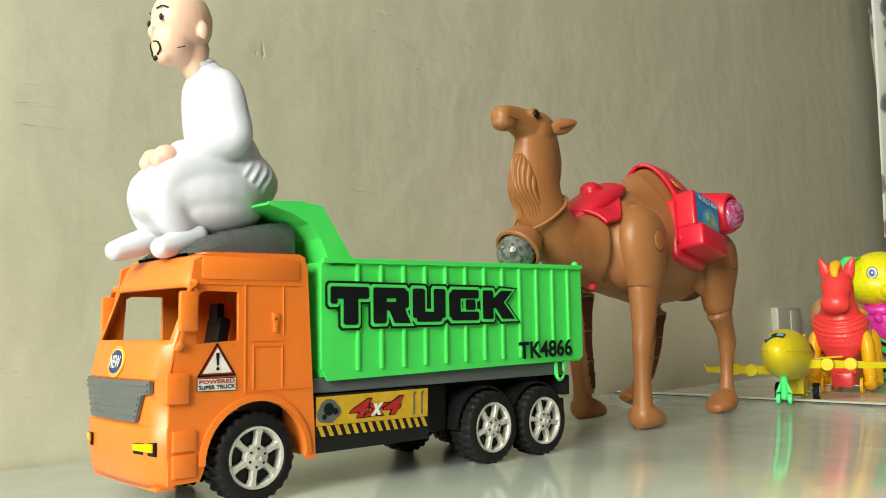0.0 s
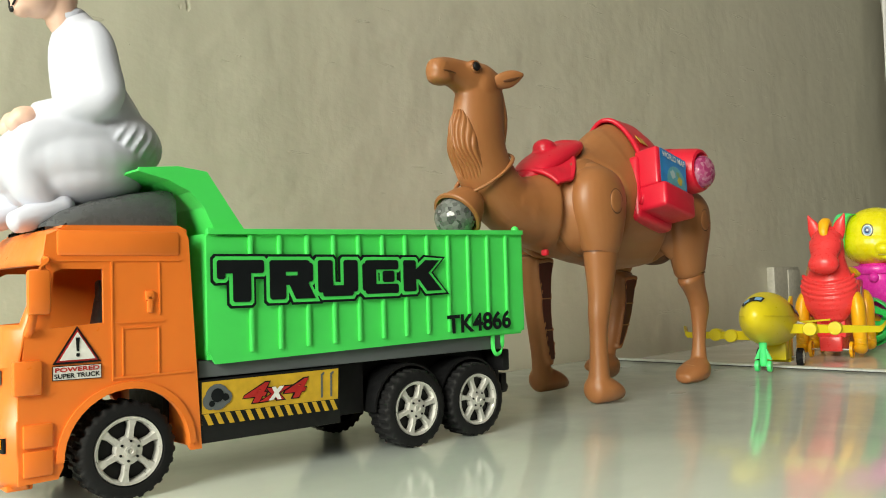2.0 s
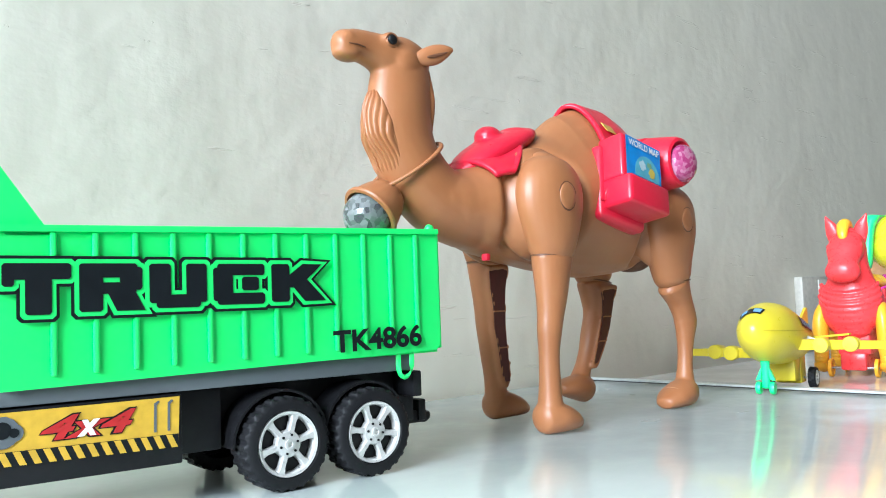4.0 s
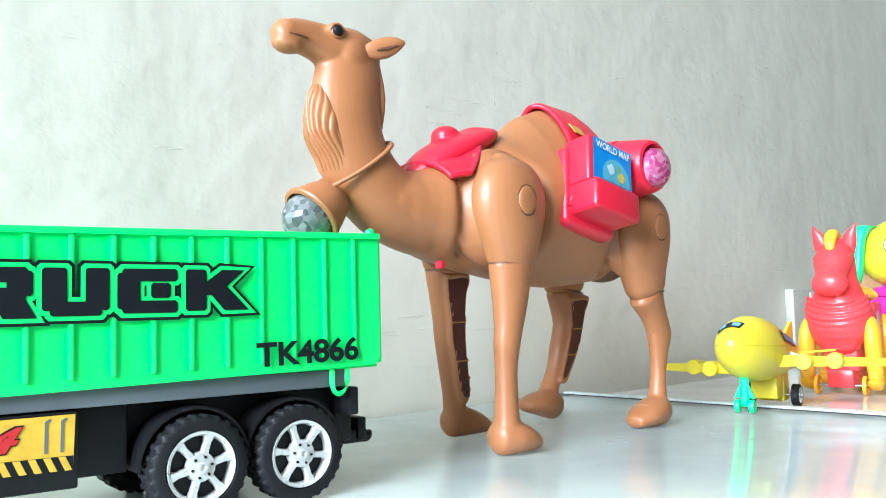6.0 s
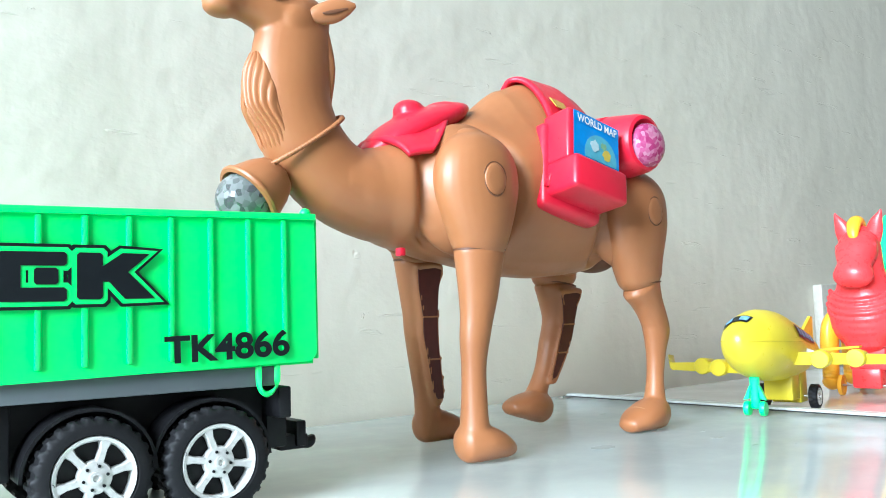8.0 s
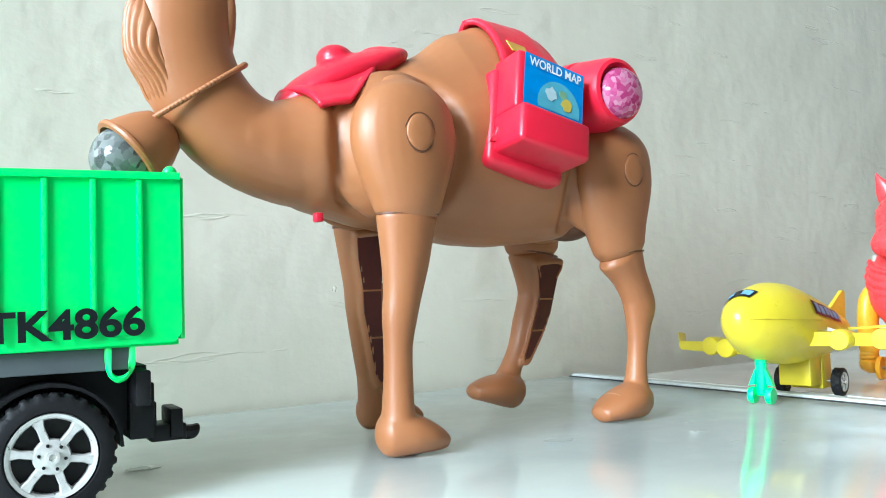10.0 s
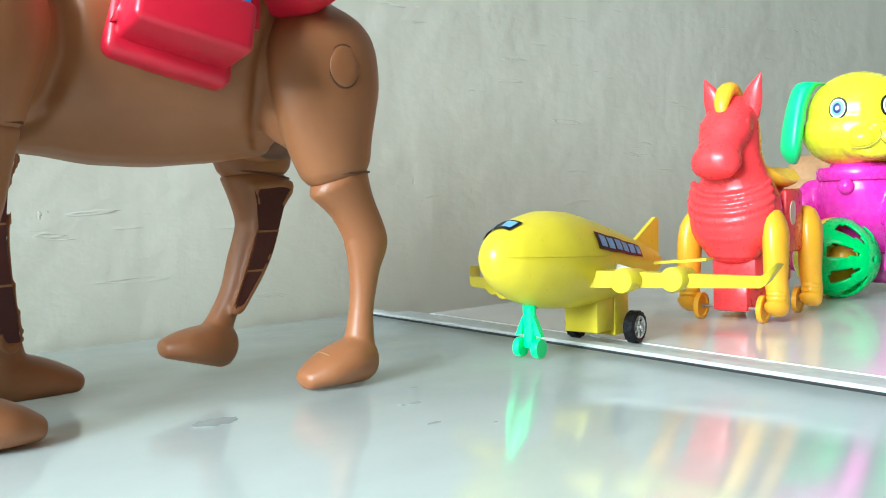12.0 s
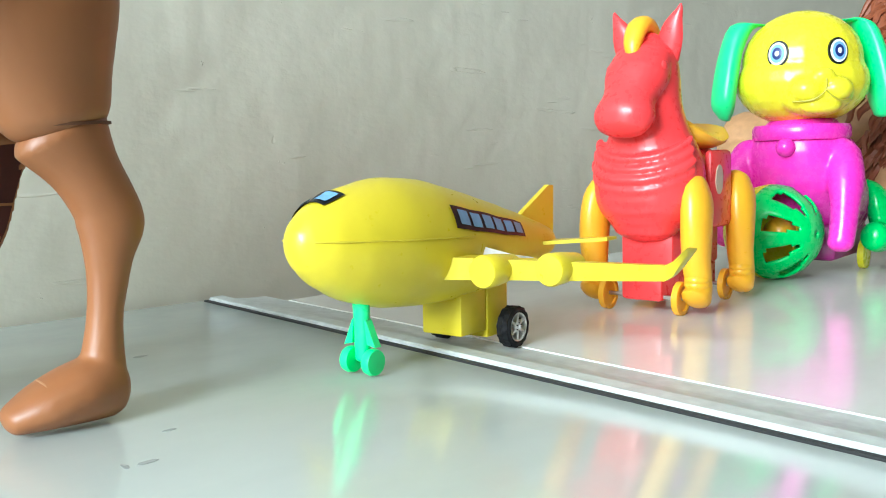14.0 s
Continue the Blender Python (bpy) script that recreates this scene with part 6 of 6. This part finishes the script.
for s in (-1, 1):
    bm = bmesh.new()
    tube(bm, [(0.066, s * 0.036, 0.0680, 0.0100, 0.0160), (0.062, s * 0.045, 0.0560, 0.0110, 0.0200), (0.060, s * 0.049, 0.0370, 0.0105, 0.0170), (0.058, s * 0.049, 0.0240, 0.0090, 0.0110)], 20)
    tube(bm, [(0.060, s * 0.049, 0.0260, 0.0090, 0.0110), (0.040, s * 0.050, 0.0280, 0.0110, 0.0125), (0.026, s * 0.050, 0.0300, 0.0105, 0.0120)], 18)
    part("hind_leg", fused(bm, 0.0020, 3), LEAF, dog, "glossy green hind leg")
    bm = bmesh.new()
    lathe(bm, [(0.0, -0.0030), (0.0090, -0.0030), (0.0120, -0.0024), (0.0120, 0.0024), (0.0090, 0.0030), (0.0, 0.0030)], Matrix.Translation((0.056, s * 0.0355, 0.0120)) @ Matrix.Rotation(radians(90), 4, "X"), 24)
    part("wheel", bm, LEMON, dog)

# ---- the toy lion behind the dog ----
lion = thing("toy_lion", pose(1.6550, -0.2600, table_two(1.65), 0, 0, 100) @ Matrix.Scale(1.03, 4), "vinyl toy lion with a thick rust brown mane", "toy lion")
bm = bmesh.new()
tube(bm, [(0.000, 0, 0.1250, 0.0380, 0.0380), (0.050, 0, 0.1050, 0.0420, 0.0420), (0.110, 0, 0.1000, 0.0400, 0.0400), (0.150, 0, 0.1020, 0.0360, 0.0360)], 24)
for s in (-1, 1):
    for x in (0.004, 0.140):
        tube(bm, [(x, s * 0.028, 0.1000, 0.0170, 0.0220), (x - 0.002, s * 0.032, 0.0600, 0.0130, 0.0150), (x, s * 0.032, 0.0250, 0.0115, 0.0120), (x - 0.010, s * 0.032, 0.0110, 0.0140, 0.0110)], 16)
blob(bm, (-0.045, 0, 0.1780), (0.0330, 0.0300, 0.0360))
blob(bm, (-0.072, 0, 0.1660), (0.0180, 0.0190, 0.0160))
for s in (-1, 1):
    blob(bm, (-0.026, s * 0.036, 0.2240), (0.0070, 0.0100, 0.0110))
part("body", fused(bm, 0.0026, 3), LION, lion, "tan lion body and face")
bm = bmesh.new()
random.seed(11)
for k in range(520):
    t = random.uniform(0, 2 * math.pi)
    f = random.random()
    rad = 0.030 + 0.030 * math.sqrt(f)
    x = -0.052 + 0.070 * f + random.uniform(-0.006, 0.006)
    c = V(x, rad * math.cos(t) * 0.98, 0.1720 + rad * 1.12 * math.sin(t) - (0.030 * f if math.sin(t) < 0 else 0))
    out = V(0.25, math.cos(t), math.sin(t)).normalized()
    flow = (out * 0.3 + V(0.35, 0.15 * math.cos(t), -0.85)).normalized()
    L = random.uniform(0.020, 0.036)
    bend = out.cross(flow) * random.uniform(-0.005, 0.005)
    p = [c, c + flow * L * 0.35 + out * 0.004 + bend, c + flow * L * 0.7 + out * 0.002 - bend, c + flow * L]
    wdt = random.uniform(0.0030, 0.0048)
    tube(bm, [(*p[0], wdt * 0.7, wdt * 0.7), (*p[1], wdt, wdt * 0.8), (*p[2], wdt * 0.8, wdt * 0.6), (*p[3], wdt * 0.15, wdt * 0.15)], 7, side=out.cross(flow))
blob(bm, (-0.012, 0, 0.1680), (0.0360, 0.0520, 0.0620))
part("mane", bm, MANE, lion, "thick rust brown moulded mane")
for s in (-1, 1):
    bm = bmesh.new()
    blob(bm, (-0.0760, s * 0.0130, 0.1900), (0.0030, 0.0036, 0.0036), seg=12)
    part("eye", bm, INK, lion)

# ---- printed curtain beside the far end of the wall ----
bm = bmesh.new()
rows = []
for i in range(41):
    z = 0.290 + (1.70 - 0.290) * i / 40
    row = []
    for j in range(61):
        f = j / 60
        ease = 0.4 + 0.6 * min(1, (z - 0.29) / 0.5)
        x = 2.140 + 0.42 * f + 0.012 * math.sin(z * 5)
        y = -0.075 - 0.050 * ease * math.sin(f * 13.0 + 0.6 * math.sin(z * 2)) * (0.4 + 0.6 * min(1, f * 3)) - 0.05 * f
        row.append(V(x, y, z - 0.02 * math.sin(f * 9) * (1 if i == 0 else 0.3)))
    rows.append(row)
ringed(bm, rows, cap=False, closed=False)
curtain = part("curtain", bm, CURTAIN)
s = curtain.modifiers.new("thick", "SOLIDIFY")
s.thickness = 0.002
tagged(curtain, "white curtain printed with grey leaves and flowers", "curtain")
bm = bmesh.new()
lathe(bm, [(0.009, 0), (0.009, 0.52)], Matrix.Translation((2.12, -0.10, 1.71)) @ Matrix.Rotation(radians(90), 4, "Y"), 16)
rod = part("curtain_rod", bm, STEEL)
tagged(rod, "thin metal rod that carries the curtain", "curtain rod")
bm = boxed(2.118, 2.126, -0.106, 0.0, 1.705, 1.715)
part("rod_bracket", bm, STEEL, rod)

# ---- small fixture on the wall ----
bm = boxed(1.655, 1.772, -0.016, 0.0, 0.005, 0.124, 0.003)
box_ob = part("wall_box", bm, plain("aged_ivory_plastic", (0.46, 0.44, 0.38), 0.5), None)
tagged(box_ob, "ivory plastic cable box fixed to the wall", "cable box")
part("cover", boxed(1.712, 1.767, -0.019, -0.0162, 0.012, 0.118, 0.001), plain("pale_ivory_plastic", (0.50, 0.48, 0.42), 0.5), box_ob)

# ---- stains on the table ----
random.seed(9)
for x, y, rx, ry in ((0.5870, -0.1870, 0.010, 0.006), (0.8040, -0.2785, 0.011, 0.007), (0.891, -0.314, 0.004, 0.0016), (0.875, -0.350, 0.004, 0.0014), (0.911, -0.286, 0.003, 0.0012), (0.884, -0.313, 0.0012, 0.003), (0.953, -0.155, 0.004, 0.0016), (0.214, -0.075, 0.002, 0.001), (0.895, -0.368, 0.001, 0.0008)):
    n = 20
    pts = [(x + rx * random.uniform(0.8, 1.1) * math.cos(2 * math.pi * i / n), y + ry * random.uniform(0.8, 1.1) * math.sin(2 * math.pi * i / n)) for i in range(n)]
    st = part("stain", plate(pts, [], Matrix.Translation((0, 0, 0.00005)), 0.00012), table_gloss("dried_stain", (0.24, 0.27, 0.25), (0.38, 0.41, 0.39), 0.16))
    tagged(st, "dried grey water stain on the table top", "stain", "table stains")
